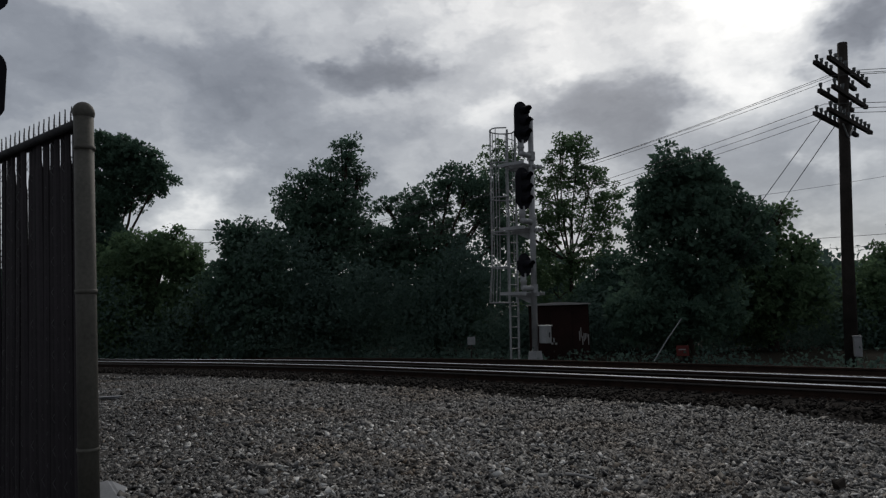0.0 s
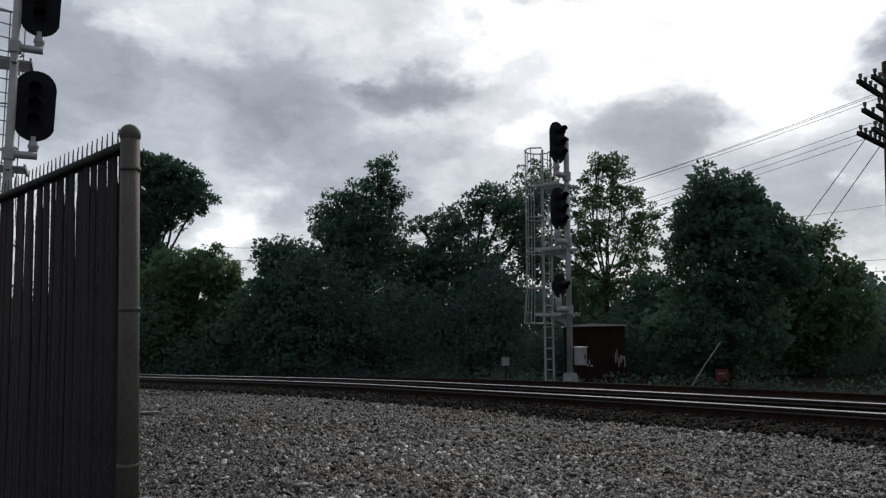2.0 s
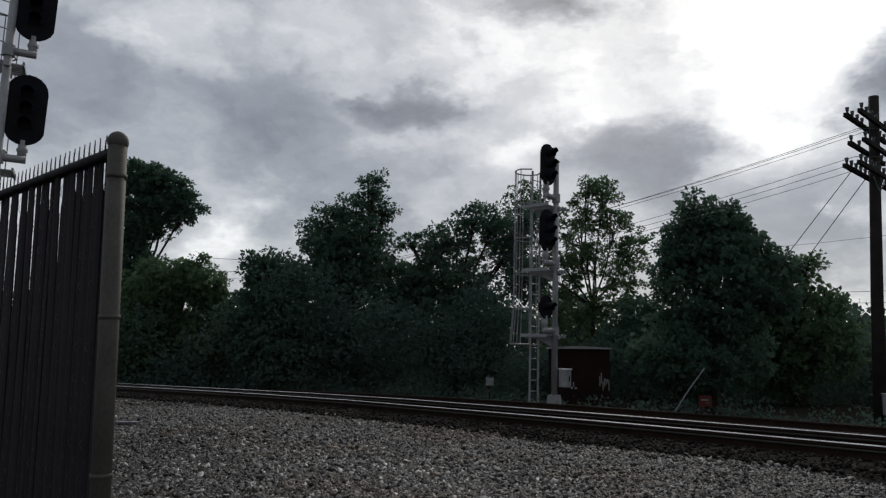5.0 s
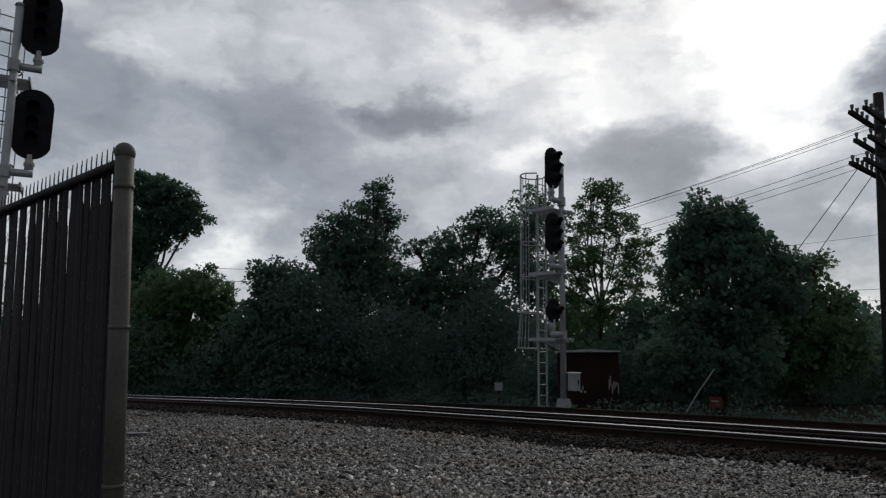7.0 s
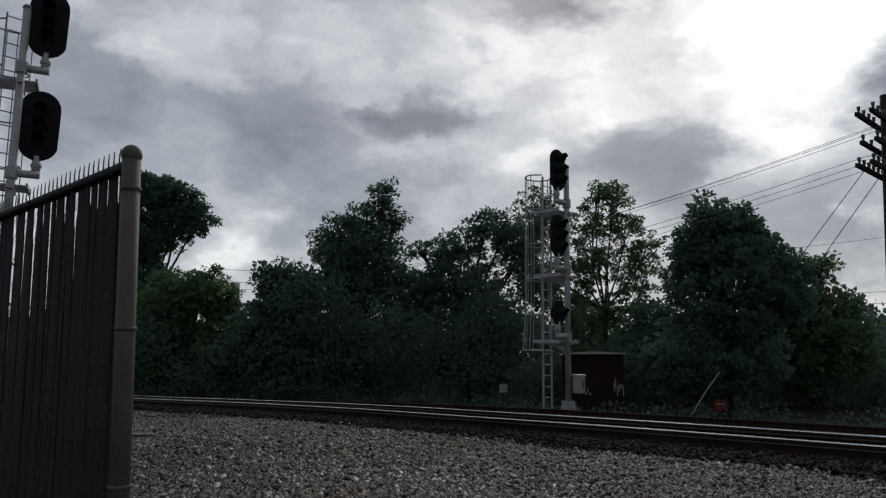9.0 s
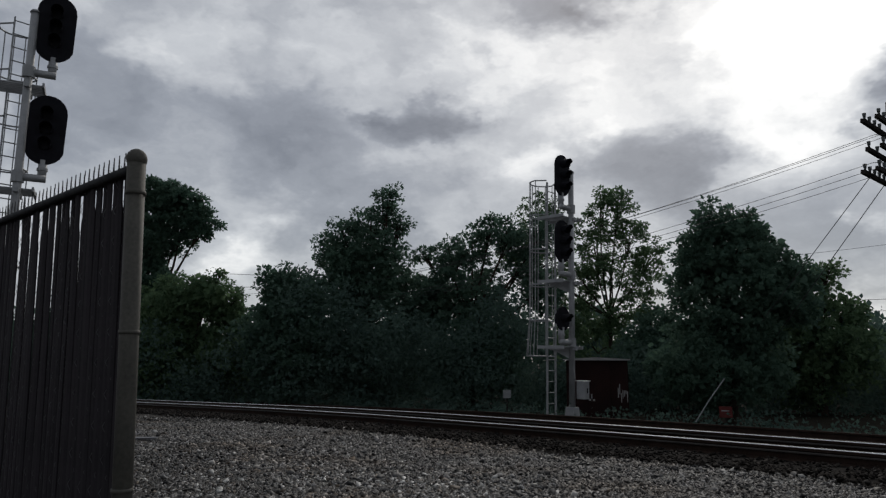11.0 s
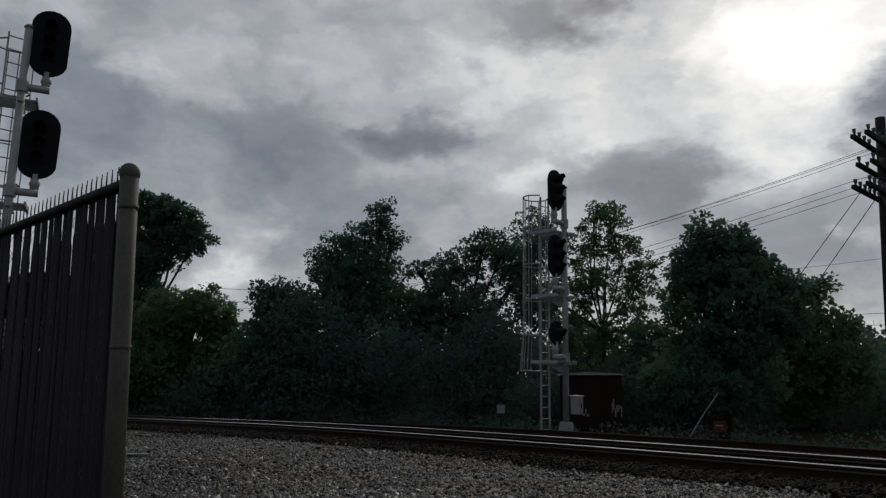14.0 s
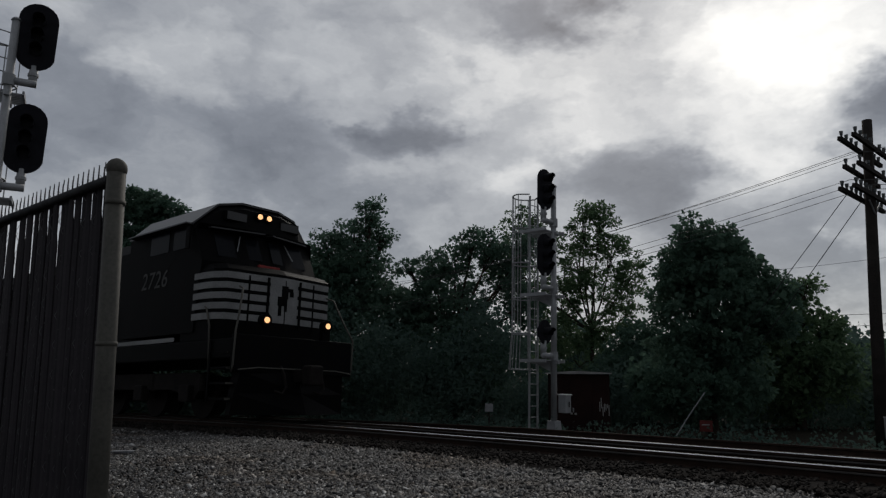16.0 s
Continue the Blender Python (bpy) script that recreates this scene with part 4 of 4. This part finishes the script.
TREES = [
    ("tall dark broadleaf tree with an overhanging rounded crown", 30.8, [(-15.0, 8.3, 1.2, 1.2), (-13.7, 7.7, 1.2, 1.1), (-12.8, 7.1, 0.7, 0.8), (-15.3, 6.4, 1.2, 1.7), (-14.2, 6.4, 1.0, 0.8), (-14.9, 4.6, 0.8, 1.1), (-14.7, 3.9, 1.1, 1.2), (-15.5, 2.6, 1.4, 1.5)], -15.0, M_LEAF, 42000, 11),
    ("low bushy green trees below a taller crown", 28.6, [(-13.2, 3.2, 1.5, 1.3), (-11.8, 3.5, 1.3, 1.1), (-11.0, 3.2, 0.8, 1.1), (-11.1, 4.6, 0.3, 0.2), (-13.1, 1.1, 1.8, 2.0), (-11.1, 1.2, 1.5, 2.1)], -12.2, M_LEAF2, 36000, 12),
    ("mid-height broadleaf tree with feathery upright shoots", 27.8, [(-8.5, 4.0, 0.8, 0.8), (-8.9, 3.1, 0.4, 0.7), (-7.7, 3.6, 1.2, 1.1), (-8.0, 1.5, 1.8, 2.3)], -7.9, M_LEAF, 28000, 13),
    ("tall dark broadleaf tree with a pointed ragged top", 30.5, [(-4.5, 7.9, 0.8, 0.8), (-5.3, 6.9, 1.1, 1.0), (-6.5, 6.6, 1.1, 0.7), (-7.2, 5.8, 0.8, 0.9), (-4.0, 7.0, 0.5, 0.7), (-5.0, 5.9, 1.4, 1.0), (-6.3, 5.3, 1.2, 1.0), (-5.5, 4.8, 2.1, 1.9), (-4.3, 3.1, 1.9, 2.3), (-6.3, 3.0, 1.5, 2.3), (-5.1, 0.9, 2.4, 1.9)], -5.2, M_LEAF, 50000, 14),
    ("wide dark broadleaf tree with a rounded top", 30.0, [(-0.8, 6.0, 1.0, 0.8), (0.0, 6.7, 0.7, 0.6), (-1.7, 5.5, 1.1, 0.7), (-2.8, 5.5, 0.5, 0.4), (-1.2, 3.9, 2.1, 1.7), (0.8, 6.2, 0.8, 1.0), (1.4, 5.0, 0.9, 1.2), (2.1, 3.8, 1.0, 1.1), (2.2, 6.3, 0.8, 1.0), (-0.4, 1.5, 2.3, 2.3), (-2.7, 3.3, 1.2, 1.7)], -0.9, M_LEAF, 42000, 15),
    ("airy light green tree with sky showing between its limbs", 32.6, [(2.1, 7.8, 1.1, 0.9), (1.6, 6.0, 1.3, 1.2), (5.8, 7.9, 1.0, 1.1), (5.0, 8.3, 0.6, 0.7), (6.3, 6.4, 0.9, 1.3), (4.7, 6.4, 1.1, 1.6), (5.5, 5.1, 1.5, 0.9), (3.6, 4.2, 1.6, 1.6), (7.3, 5.5, 0.8, 1.3), (6.4, 4.3, 0.8, 0.7), (6.9, 3.5, 0.9, 0.9), (5.9, 3.2, 1.0, 0.8), (4.6, 1.7, 2.1, 1.6)], 5.3, M_LEAF2, 34000, 16),
    ("broad dense dark green tree with twin rounded tops", 22.8, [(6.95, 5.3, 0.8, 0.72), (8.0, 5.15, 0.75, 0.72), (7.4, 4.5, 1.4, 1.15), (6.5, 4.1, 0.8, 1.15), (8.75, 4.25, 0.86, 0.94), (7.4, 2.8, 2.14, 1.71), (9.2, 3.1, 1.03, 1.2), (6.9, 0.9, 2.49, 1.54)], 7.3, M_LEAF, 46000, 17),
    ("dark rounded bush filling the gap between taller trees", 29.4, [(6.6, 2.3, 1.1, 1.1), (7.6, 2.0, 1.0, 1.2), (6.0, 1.0, 1.5, 1.5), (7.4, 0.6, 1.6, 1.4)], 6.8, M_LEAF, 16000, 21),
    ("ragged shrubby tree with thin outer shoots", 26.5, [(12.0, 4.2, 0.7, 0.5), (11.6, 3.2, 1.2, 1.2), (12.6, 2.8, 0.7, 0.8), (12.2, 1.4, 1.6, 1.6), (10.9, 1.0, 1.9, 1.9)], 11.6, M_LEAF2, 20000, 18),
    ("dense green shrubs beyond the telegraph pole", 27.2, [(15.3, 0.3, 1.3, 1.7), (16.1, 0.7, 1.2, 1.8), (17.2, 1.1, 1.7, 2.3), (18.7, 1.8, 2.3, 3.4)], 16.6, M_LEAF2, 40000, 19),
]
for label, y, lobes, tx, material, leaves, seed in TREES:
    airy = "airy" in label
    build_tree(label, y, lobes, tx, material, leaves, 0.135 if not airy else 0.13, 0.27 if not airy else 0.24, 26 if not airy else 22, seed, core=0.0 if airy else 0.1 if "dark broadleaf" in label or "twin" in label else 0.2, trunk_r=0.16 if not airy else 0.1)


def build_undergrowth():
    """Brambles and saplings that close the foot of the wood."""
    rng = np.random.default_rng(31)
    c = []
    for k in range(1900):
        x = rng.uniform(-24, 24)
        h = 2.9 + 0.8 * math.sin(x * 0.7) + 0.6 * math.sin(x * 1.9 + 1) + (1.2 if -8 < x < 1 else 0)
        if 1.5 < x < 4.6:
            h = min(h, 1.6)
        yy = rng.uniform(25.6, 33) if x < 1.0 or x > 4.8 else rng.uniform(27, 33)
        c.append((x, yy, -0.9 + rng.uniform(0, 1) * h))
    v, f = leaf_cloud(np.array(c), 150000, 0.4, 0.135, rng)
    tagged(raw_mesh("undergrowth", v, f, M_LEAF3), "dense dark green brambles and saplings under the trees", "undergrowth", kind="stuff")
    c = []
    for k in range(1200):
        x = rng.uniform(-50, 50)
        h = 3.4 + 1.0 * math.sin(x * 0.4) + 0.5 * math.sin(x * 1.3)
        c.append((x, rng.uniform(38, 44), -0.9 + rng.uniform(0, 1) * h))
    v, f = leaf_cloud(np.array(c), 60000, 0.7, 0.42, rng)
    tagged(raw_mesh("far_woods", v, f, M_LEAF3), "dark distant woods closing the view behind the trees", "woods", kind="stuff")
    c = []
    for k in range(900):
        p, a = track(rng.uniform(-30, 20))
        o = rng.uniform(6.6, 11.0)
        c.append((p.x - math.sin(a) * o, p.y + math.cos(a) * o, -0.72 + rng.uniform(0, 0.22)))
    v, f = leaf_cloud(np.array(c), 15000, 0.2, 0.11, rng)
    tagged(raw_mesh("weeds", v, f, M_LEAF3), "low dark weeds on the far side of the track", "weeds", kind="stuff")


build_undergrowth()

# ---------------------------------------------------------------- locomotive
NOSE = [(1.5, -2.1), (1.5, -0.95), (1.34, -0.68), (0.0, -0.5), (-1.34, -0.68), (-1.5, -0.95), (-1.5, -2.1)]


def band(outline, z0, z1, grow):
    """A thin painted strip that follows an outline (x, y) of the nose."""
    bm = nb()
    out = []
    for i, (x, y) in enumerate(outline):
        a = Vector(outline[max(i - 1, 0)])
        b = Vector(outline[min(i + 1, len(outline) - 1)])
        d = (b - a).normalized()
        nrm = Vector((d.y, -d.x))
        if nrm.dot(Vector((x, y + 1.8))) < 0:
            nrm = -nrm
        out.append((Vector((x, y)) + nrm * grow, Vector((x, y)) - nrm * 0.02))
    prev = None
    for o, i in out:
        row = [bm.verts.new((o.x, o.y, z0)), bm.verts.new((o.x, o.y, z1)), bm.verts.new((i.x, i.y, z1)), bm.verts.new((i.x, i.y, z0))]
        if prev:
            for q in range(4):
                bm.faces.new((prev[q], row[q], row[(q + 1) % 4], prev[(q + 1) % 4]))
        else:
            bm.faces.new(row[::-1])
        prev = row
    bm.faces.new(prev)
    bmesh.ops.recalc_face_normals(bm, faces=bm.faces[:])
    return bm


LOCO_SIZE = 1.05


def build_loco():
    """Forward is +y, the front platform's edge at y = 0, railhead at z = 0."""
    g = thing("diesel_locomotive", pose(0, 0, 0), "black diesel locomotive with white striped nose and lit headlights", "locomotive")
    frame_ob = part("underframe", box(nb(), -1.5, 1.5, -21.8, -0.05, 1.22, 1.62, 0.03), M_LOCO, g)
    for sx in (1, -1):
        part("sill_stripe", box(nb(), 1.5 * sx - 0.005, 1.5 * sx + 0.006, -21.0, -2.35, 1.63, 1.72), M_LOCOWHITE, frame_ob, "white stripe along the walkway edge")
    part("front_plate", box(nb(), -1.5, 1.5, -0.12, 0.03, 0.95, 1.7, 0.02), M_LOCO, g)
    bm = nb()
    loft(bm, [[(-1.42, -0.15, 0.13), (0, 0.42, 0.13), (1.42, -0.15, 0.13), (1.42, -0.3, 0.13), (-1.42, -0.3, 0.13)],
              [(-1.38, -0.1, 0.55), (0, 0.25, 0.55), (1.38, -0.1, 0.55), (1.38, -0.3, 0.55), (-1.38, -0.3, 0.55)],
              [(-1.3, -0.02, 0.98), (0, 0.06, 0.98), (1.3, -0.02, 0.98), (1.3, -0.3, 0.98), (-1.3, -0.3, 0.98)]])
    part("snow_plow", bm, M_LOCO, g)
    bm = nb()
    box(bm, -0.12, 0.12, 0.0, 0.5, 0.78, 1.05, 0.02)
    box(bm, -0.17, 0.17, 0.42, 0.72, 0.72, 1.12, 0.04)
    part("coupler", bm, M_RUNNING, g)
    for x in (-0.55, 0.42):
        pts = [(x, 0.05, 1.1), (x, 0.18, 0.95), (x - 0.02, 0.25, 0.68), (x + 0.1, 0.3, 0.55), (x + 0.24, 0.22, 0.6)]
        part("air_hose", tube(nb(), pts, 0.028, 8), M_RUNNING, g, smooth=True)
    part("uncoupling_lever", tube(nb(), [(-1.45, 0.1, 1.0), (-1.0, 0.12, 1.05), (1.0, 0.12, 1.05), (1.45, 0.1, 1.0)], 0.014, 6), M_POST, g)
    for sx in (1, -1):
        for k in range(4):
            tread = part("step", box(nb(), sx * 1.35 - 0.17, sx * 1.35 + 0.17, -0.78, -0.2, 0.42 + 0.3 * k, 0.46 + 0.3 * k), M_LOCO, g)
            part("step_edge", box(nb(), sx * 1.35 - 0.17, sx * 1.35 + 0.17, -0.2, -0.19, 0.42 + 0.3 * k, 0.46 + 0.3 * k), M_POST, tread)
        part("step_side", box(nb(), sx * 1.52 - 0.015, sx * 1.52 + 0.015, -0.85, -0.8, 0.4, 1.6), M_LOCO, g)
        # corner handrails
        part("handrail", tube(nb(), [(sx * 1.5, -0.05, 0.95), (sx * 1.52, 0.02, 1.1), (sx * 1.52, 0.04, 1.75), (sx * 1.38, -0.1, 2.1), (sx * 1.2, -0.3, 2.65), (sx * 1.15, -0.5, 2.72)], 0.02, 8), M_POST, g, smooth=True)
        part("handrail", tube(nb(), [(sx * 1.52, -0.85, 0.95), (sx * 1.54, -0.9, 1.9), (sx * 1.54, -1.05, 2.25), (sx * 1.5, -1.3, 2.4)], 0.02, 8), M_POST, g, smooth=True)
        # ditch lights
        lamp = part("ditch_light", tube(nb(), [(sx * 0.8, -0.12, 2.02), (sx * 0.8, 0.02, 2.02)], 0.13, 16), M_LOCO, g, "round housing with a lit lamp")
        part("lamp_glass", tube(nb(), [(sx * 0.8, 0.015, 2.02), (sx * 0.8, 0.04, 2.02)], 0.06, 16), M_LAMP, lamp, "lit warm lamp")
        part("lamp_stand", box(nb(), sx * 0.8 - 0.1, sx * 0.8 + 0.1, -0.14, -0.02, 1.6, 1.92), M_LOCO, lamp)
    # nose
    bm = nb()
    rings = []
    for z, k, back in ((1.62, 1.0, 0.0), (3.1, 1.0, 0.0), (3.2, 0.97, -0.12), (3.26, 0.9, -0.3)):
        rings.append([(x * k, min(y, -0.5) + (back if y > -1.5 else 0), z) for x, y in NOSE])
    loft(bm, rings)
    nose = part("nose", bm, M_LOCO, g)
    for k in range(5):
        z = 2.04 + k * 0.215
        h = 0.135
        for sx in (1, -1):
            part("stripe", band([(1.545 * sx, -1.62), (1.545 * sx, -1.2), (1.5 * sx, -0.95), (1.34 * sx, -0.68), (0.36 * sx, -0.548)], z, z + h, 0.006), M_LOCOWHITE, nose, "white nose stripe")
    part("logo_panel", band([(0.36, -0.548), (0.0, -0.5), (-0.36, -0.548)], 2.04, 3.035, 0.006), M_LOCOWHITE, nose, "white nose panel")
    for x0, x1, z0, z1 in ((0.18, 0.02, 2.42, 2.62), (0.09, -0.08, 2.58, 2.86), (0.16, 0.08, 2.2, 2.44), (0.02, -0.06, 2.3, 2.6), (-0.02, -0.22, 2.74, 2.82), (-0.16, -0.24, 2.64, 2.76)):
        part("emblem", band([(x0, -0.5 - 0.1333 * abs(x0)), (max(0.0, x1) if x0 > 0 else x1 / 2, -0.5 - 0.1333 * abs(max(0.0, x1) if x0 > 0 else x1 / 2)), (x1, -0.5 - 0.1333 * abs(x1))], z0, z1, 0.011), M_LOCO, nose, "dark plain emblem shape")
    part("nose_seam", box(nb(), -0.012, 0.012, -0.56, -0.492, 1.9, 2.98), M_LOCO, nose)
    for sx in (1, -1):
        part("grab_bar", box(nb(), 0.42 * sx - 0.02, 0.42 * sx + 0.02, -0.6, -0.51, 1.95, 3.0), M_LOCO, nose)
        part("grab_bar", box(nb(), 0.85 * sx - 0.02, 0.85 * sx + 0.02, -0.67, -0.6, 1.9, 3.0), M_LOCO, nose)
    part("number_plate_blank", box(nb(), -0.28, 0.28, -1.22, -1.14, 3.24, 3.38, 0.01), M_LOCORED, nose, "small red panel below the windscreen")
    # cab
    bm = nb()
    W = 1.53
    prof = [(-2.2, 1.62), (-2.05, 3.16), (-2.42, 3.92), (-2.3, 4.02), (-2.4, 4.5), (-2.55, 4.62), (-5.65, 4.62), (-5.65, 1.62)]
    rings = []
    for x, cut in ((-W, 0.62), (-1.05, 0.12), (-0.5, 0.0), (0.5, 0.0), (1.05, 0.12), (W, 0.62)):
        back = 0.25 * (abs(x) / W) ** 2
        rings.append([(x, y - (back if y > -4.9 else 0), z - (cut if z > 4.2 else 0)) for y, z in prof])
    loft(bm, rings)
    cab = part("cab", bm, M_LOCO, g)
    bm = nb()
    for xs in ((-W - 0.02, -1.05), (-1.05, -0.5), (-0.5, 0.5), (0.5, 1.05), (1.05, W + 0.02)):
        za = [4.63 - (0.62 if abs(x) > 1.5 else 0.12 if abs(x) > 1 else 0) for x in xs]
        vs = []
        for y in (-5.7, -2.5):
            for x, z in zip(xs, za):
                vs += [bm.verts.new((x, y - (0.25 * (x / W) ** 2 if y > -4 else 0), z)), bm.verts.new((x, y - (0.25 * (x / W) ** 2 if y > -4 else 0), z + 0.05))]
        for q in ((1, 3, 7, 5), (0, 4, 6, 2), (4, 5, 7, 6), (0, 2, 3, 1), (0, 1, 5, 4), (2, 6, 7, 3)):
            bm.faces.new([vs[i] for i in q])
    part("cab_roof", bm, M_LOCOROOF, cab, "dark roof skin, lightened for sky sheen")
    for sx in (1, -1):
        pane = nb()
        a, b = sx * 0.14, sx * 1.18
        def at(x, z, out):
            t = (z - 3.16) / 0.76
            return (x, -2.05 - 0.37 * t - 0.25 * (x / W) ** 2 + out, z)
        f = [at(a, 3.3, 0.02), at(b, 3.3, 0.02), at(b, 3.82, 0.02), at(a, 3.82, 0.02)]
        k = [at(a, 3.3, -0.01), at(b, 3.3, -0.01), at(b, 3.82, -0.01), at(a, 3.82, -0.01)]
        loft(pane, [f, k])
        win = part("windscreen", pane, M_LOCOGLASS, cab, "dark sloped windscreen pane")
        part("wiper", tube(nb(), [at(sx * 0.6, 3.84, 0.05), at(sx * 0.75, 3.45, 0.05)], 0.012, 5), M_GALV, win)
        for y0, y1 in ((-3.55, -2.95), (-4.6, -3.75)):
            part("side_window", box(nb(), sx * W - 0.01, sx * W + 0.012, y0, y1, 3.2 + 0.3, 4.0, 0.004), M_LOCOGLASS, cab)
        part("sun_visor", box(nb(), sx * W + (0.0 if sx > 0 else -0.2), sx * W + (0.2 if sx > 0 else 0.0), -5.4, -2.75, 4.0, 4.03), M_LOCOROOF, cab, "awning over the side window")
        part("windscreen_visor", loft(nb(), [[(sx * 0.1, -2.12, 3.93), (sx * 1.3, -2.42, 3.93), (sx * 1.3, -2.6, 3.95), (sx * 0.1, -2.4, 3.95)],
                                             [(sx * 0.1, -2.12, 3.96), (sx * 1.3, -2.42, 3.96), (sx * 1.3, -2.6, 3.98), (sx * 0.1, -2.4, 3.98)]]), M_LOCOROOF, cab)
        board = part("number_board", box(nb(), sx * 0.72 - 0.28, sx * 0.72 + 0.28, -2.5, -2.36, 4.16, 4.4, 0.015), M_LOCO, cab)
        part("board_face", box(nb(), sx * 0.72 - 0.25, sx * 0.72 + 0.25, -2.358, -2.35, 4.19, 4.37), M_LOCOROOF, board)
        head = part("headlight", tube(nb(), [(sx * 0.125, -2.55, 4.39), (sx * 0.125, -2.345, 4.39)], 0.11, 16), M_LOCO, cab, "round headlight housing with a lit lamp")
        part("lamp_glass", tube(nb(), [(sx * 0.125, -2.35, 4.39), (sx * 0.125, -2.325, 4.39)], 0.062, 16), M_LAMP, head, "lit warm lamp")
        part("mirror", box(nb(), sx * 1.62 - 0.02, sx * 1.62 + 0.02, -2.85, -2.7, 3.45, 3.95), M_LOCO, cab)
    cab.location = (0, 0.88, 0.17)
    txt = bpy.data.curves.new("road_number", "FONT")
    txt.body, txt.size, txt.extrude, txt.align_x = "2726", 0.56, 0.003, "CENTER"
    txt.shear, txt.space_character = 0.15, 1.1
    tob = new("road_number", txt)
    me = bpy.data.meshes.new_from_object(tob.evaluated_get(bpy.context.evaluated_depsgraph_get()))
    bpy.data.objects.remove(tob)
    me.materials.clear()
    me.materials.append(M_NUMBER)
    for sx in (1, -1):
        n = new("road_number", me)
        n.parent = cab
        n["label"] = "white road number lettering"
        n.matrix_basis = pose(sx * (W + 0.006), -4.3, 2.72, 90, 0, 90 * sx)
    # hood and roof gear
    hood = part("engine_hood", prism(nb(), [(-1.02, 1.62), (1.02, 1.62), (1.02, 4.1), (0.8, 4.42), (-0.8, 4.42), (-1.02, 4.1)], "y", -21.0, -4.05), M_LOCO, g)
    for k in range(9):
        for sx in (1, -1):
            part("hood_door", box(nb(), sx * 1.02 - 0.012, sx * 1.02 + 0.018, -6.3 - k * 1.5, -5.0 - k * 1.5 - 0.2, 1.8, 3.9, 0.01), M_LOCO, hood)
    part("radiator", prism(nb(), [(-1.5, 3.5), (-1.5, 4.5), (1.5, 4.5), (1.5, 3.5), (1.0, 3.0), (-1.0, 3.0)], "y", -20.6, -16.0), M_LOCO, g)
    part("horn", tube(nb(), [(0.35, -6.2, 4.62), (0.35, -5.7, 4.65)], 0.05, 10, 0.1), M_RUNNING, g)
    # walkway rail along the near and far side
    for sx in (1, -1):
        for k in range(10):
            part("stanchion", tube(nb(), [(sx * 1.46, -5.3 - k * 1.7, 1.62), (sx * 1.46, -5.3 - k * 1.7, 2.6)], 0.02, 6), M_LOCO, g)
        part("side_rail", tube(nb(), [(sx * 1.46, -5.2, 2.6), (sx * 1.46, -20.8, 2.6)], 0.02, 6), M_LOCO, g)
    part("fuel_tank", box(nb(), -1.35, 1.35, -14.0, -8.4, 0.35, 1.2, 0.15), M_LOCO, g)
    sets = []
    for yc in (-4.2, -18.2):
        for sx in (1, -1):
            bm = nb()
            prism(bm, [(yc - 2.6, 0.75), (yc - 2.4, 0.98), (yc + 2.4, 0.98), (yc + 2.6, 0.75), (yc + 2.3, 0.42), (yc + 1.3, 0.62), (yc - 1.3, 0.62), (yc - 2.3, 0.42)], "x", sx * 1.08 - 0.09, sx * 1.08 + 0.09)
            side = part("truck_side", bm, M_RUNNING, g)
            for dy in (-2.05, 0, 2.05):
                part("journal_box", box(nb(), sx * 1.2 - 0.1, sx * 1.2 + 0.1, yc + dy - 0.2, yc + dy + 0.2, 0.36, 0.72, 0.03), M_RUNNING, side)
                part("spring", tube(nb(), [(sx * 1.1, yc + dy + 0.45, 0.6), (sx * 1.1, yc + dy + 0.45, 0.95)], 0.1, 10), M_RUNNING, side)
        for dy in (-2.05, 0, 2.05):
            ax = part("axle", tube(nb(), [(-0.9, 0, 0), (0.9, 0, 0)], 0.09, 10), M_RUNNING, g)
            ax.location = (0, yc + dy, 0.51)
            for sx in (1, -1):
                w = tube(nb(), [(sx * 0.69, 0, 0), (sx * 0.7, 0, 0), (sx * 0.815, 0, 0)], 0.5, 28)
                wheel = part("wheel", w, M_RUNNING, ax)
                part("wheel_hub", box(nb(), sx * 0.82 - 0.02, sx * 0.82 + 0.03, -0.16, 0.16, -0.05, 0.05), M_RUNNING, wheel)
            sets.append((ax, (yc + dy) * LOCO_SIZE))
    for me in {ob.data for ob in g.children_recursive}:
        me.transform(Matrix.Diagonal((LOCO_SIZE, LOCO_SIZE, LOCO_SIZE, 1)))
    for ob in g.children_recursive:
        ob.location *= LOCO_SIZE
    return g, sets


LOCO, AXLES = build_loco()
S16, SPEED = -5.63, 6.92


def loco_s(t):
    """How far along the track the locomotive's front stands at t seconds."""
    return S16 + SPEED * (t - 16.0)


def loco_pose(t):
    s = loco_s(t)
    p, a = track(s)
    q, _ = track(s - 6.0)
    a = math.atan2(p.y - q.y, p.x - q.x)
    pitch = math.degrees(math.atan2(grade(s) - grade(s - 12.0), 12.0))
    return pose(p.x, p.y, (NEAR_Z + FAR_Z) / 2 + grade(s), pitch, -math.degrees(math.atan((NEAR_Z - FAR_Z) / 1.5)), math.degrees(a) - 90)


def motions():
    walk(LOCO, [(0.5 * k, loco_pose(0.5 * k)) for k in range(33)])
    for ax, y in AXLES:
        rows = []
        for k in range(161):
            t = 0.1 * k
            rows.append((t, pose(0, y, 0.51 * LOCO_SIZE, -math.degrees(SPEED * t / (0.5 * LOCO_SIZE)), 0, 0)))
        walk(ax, rows)


motions()
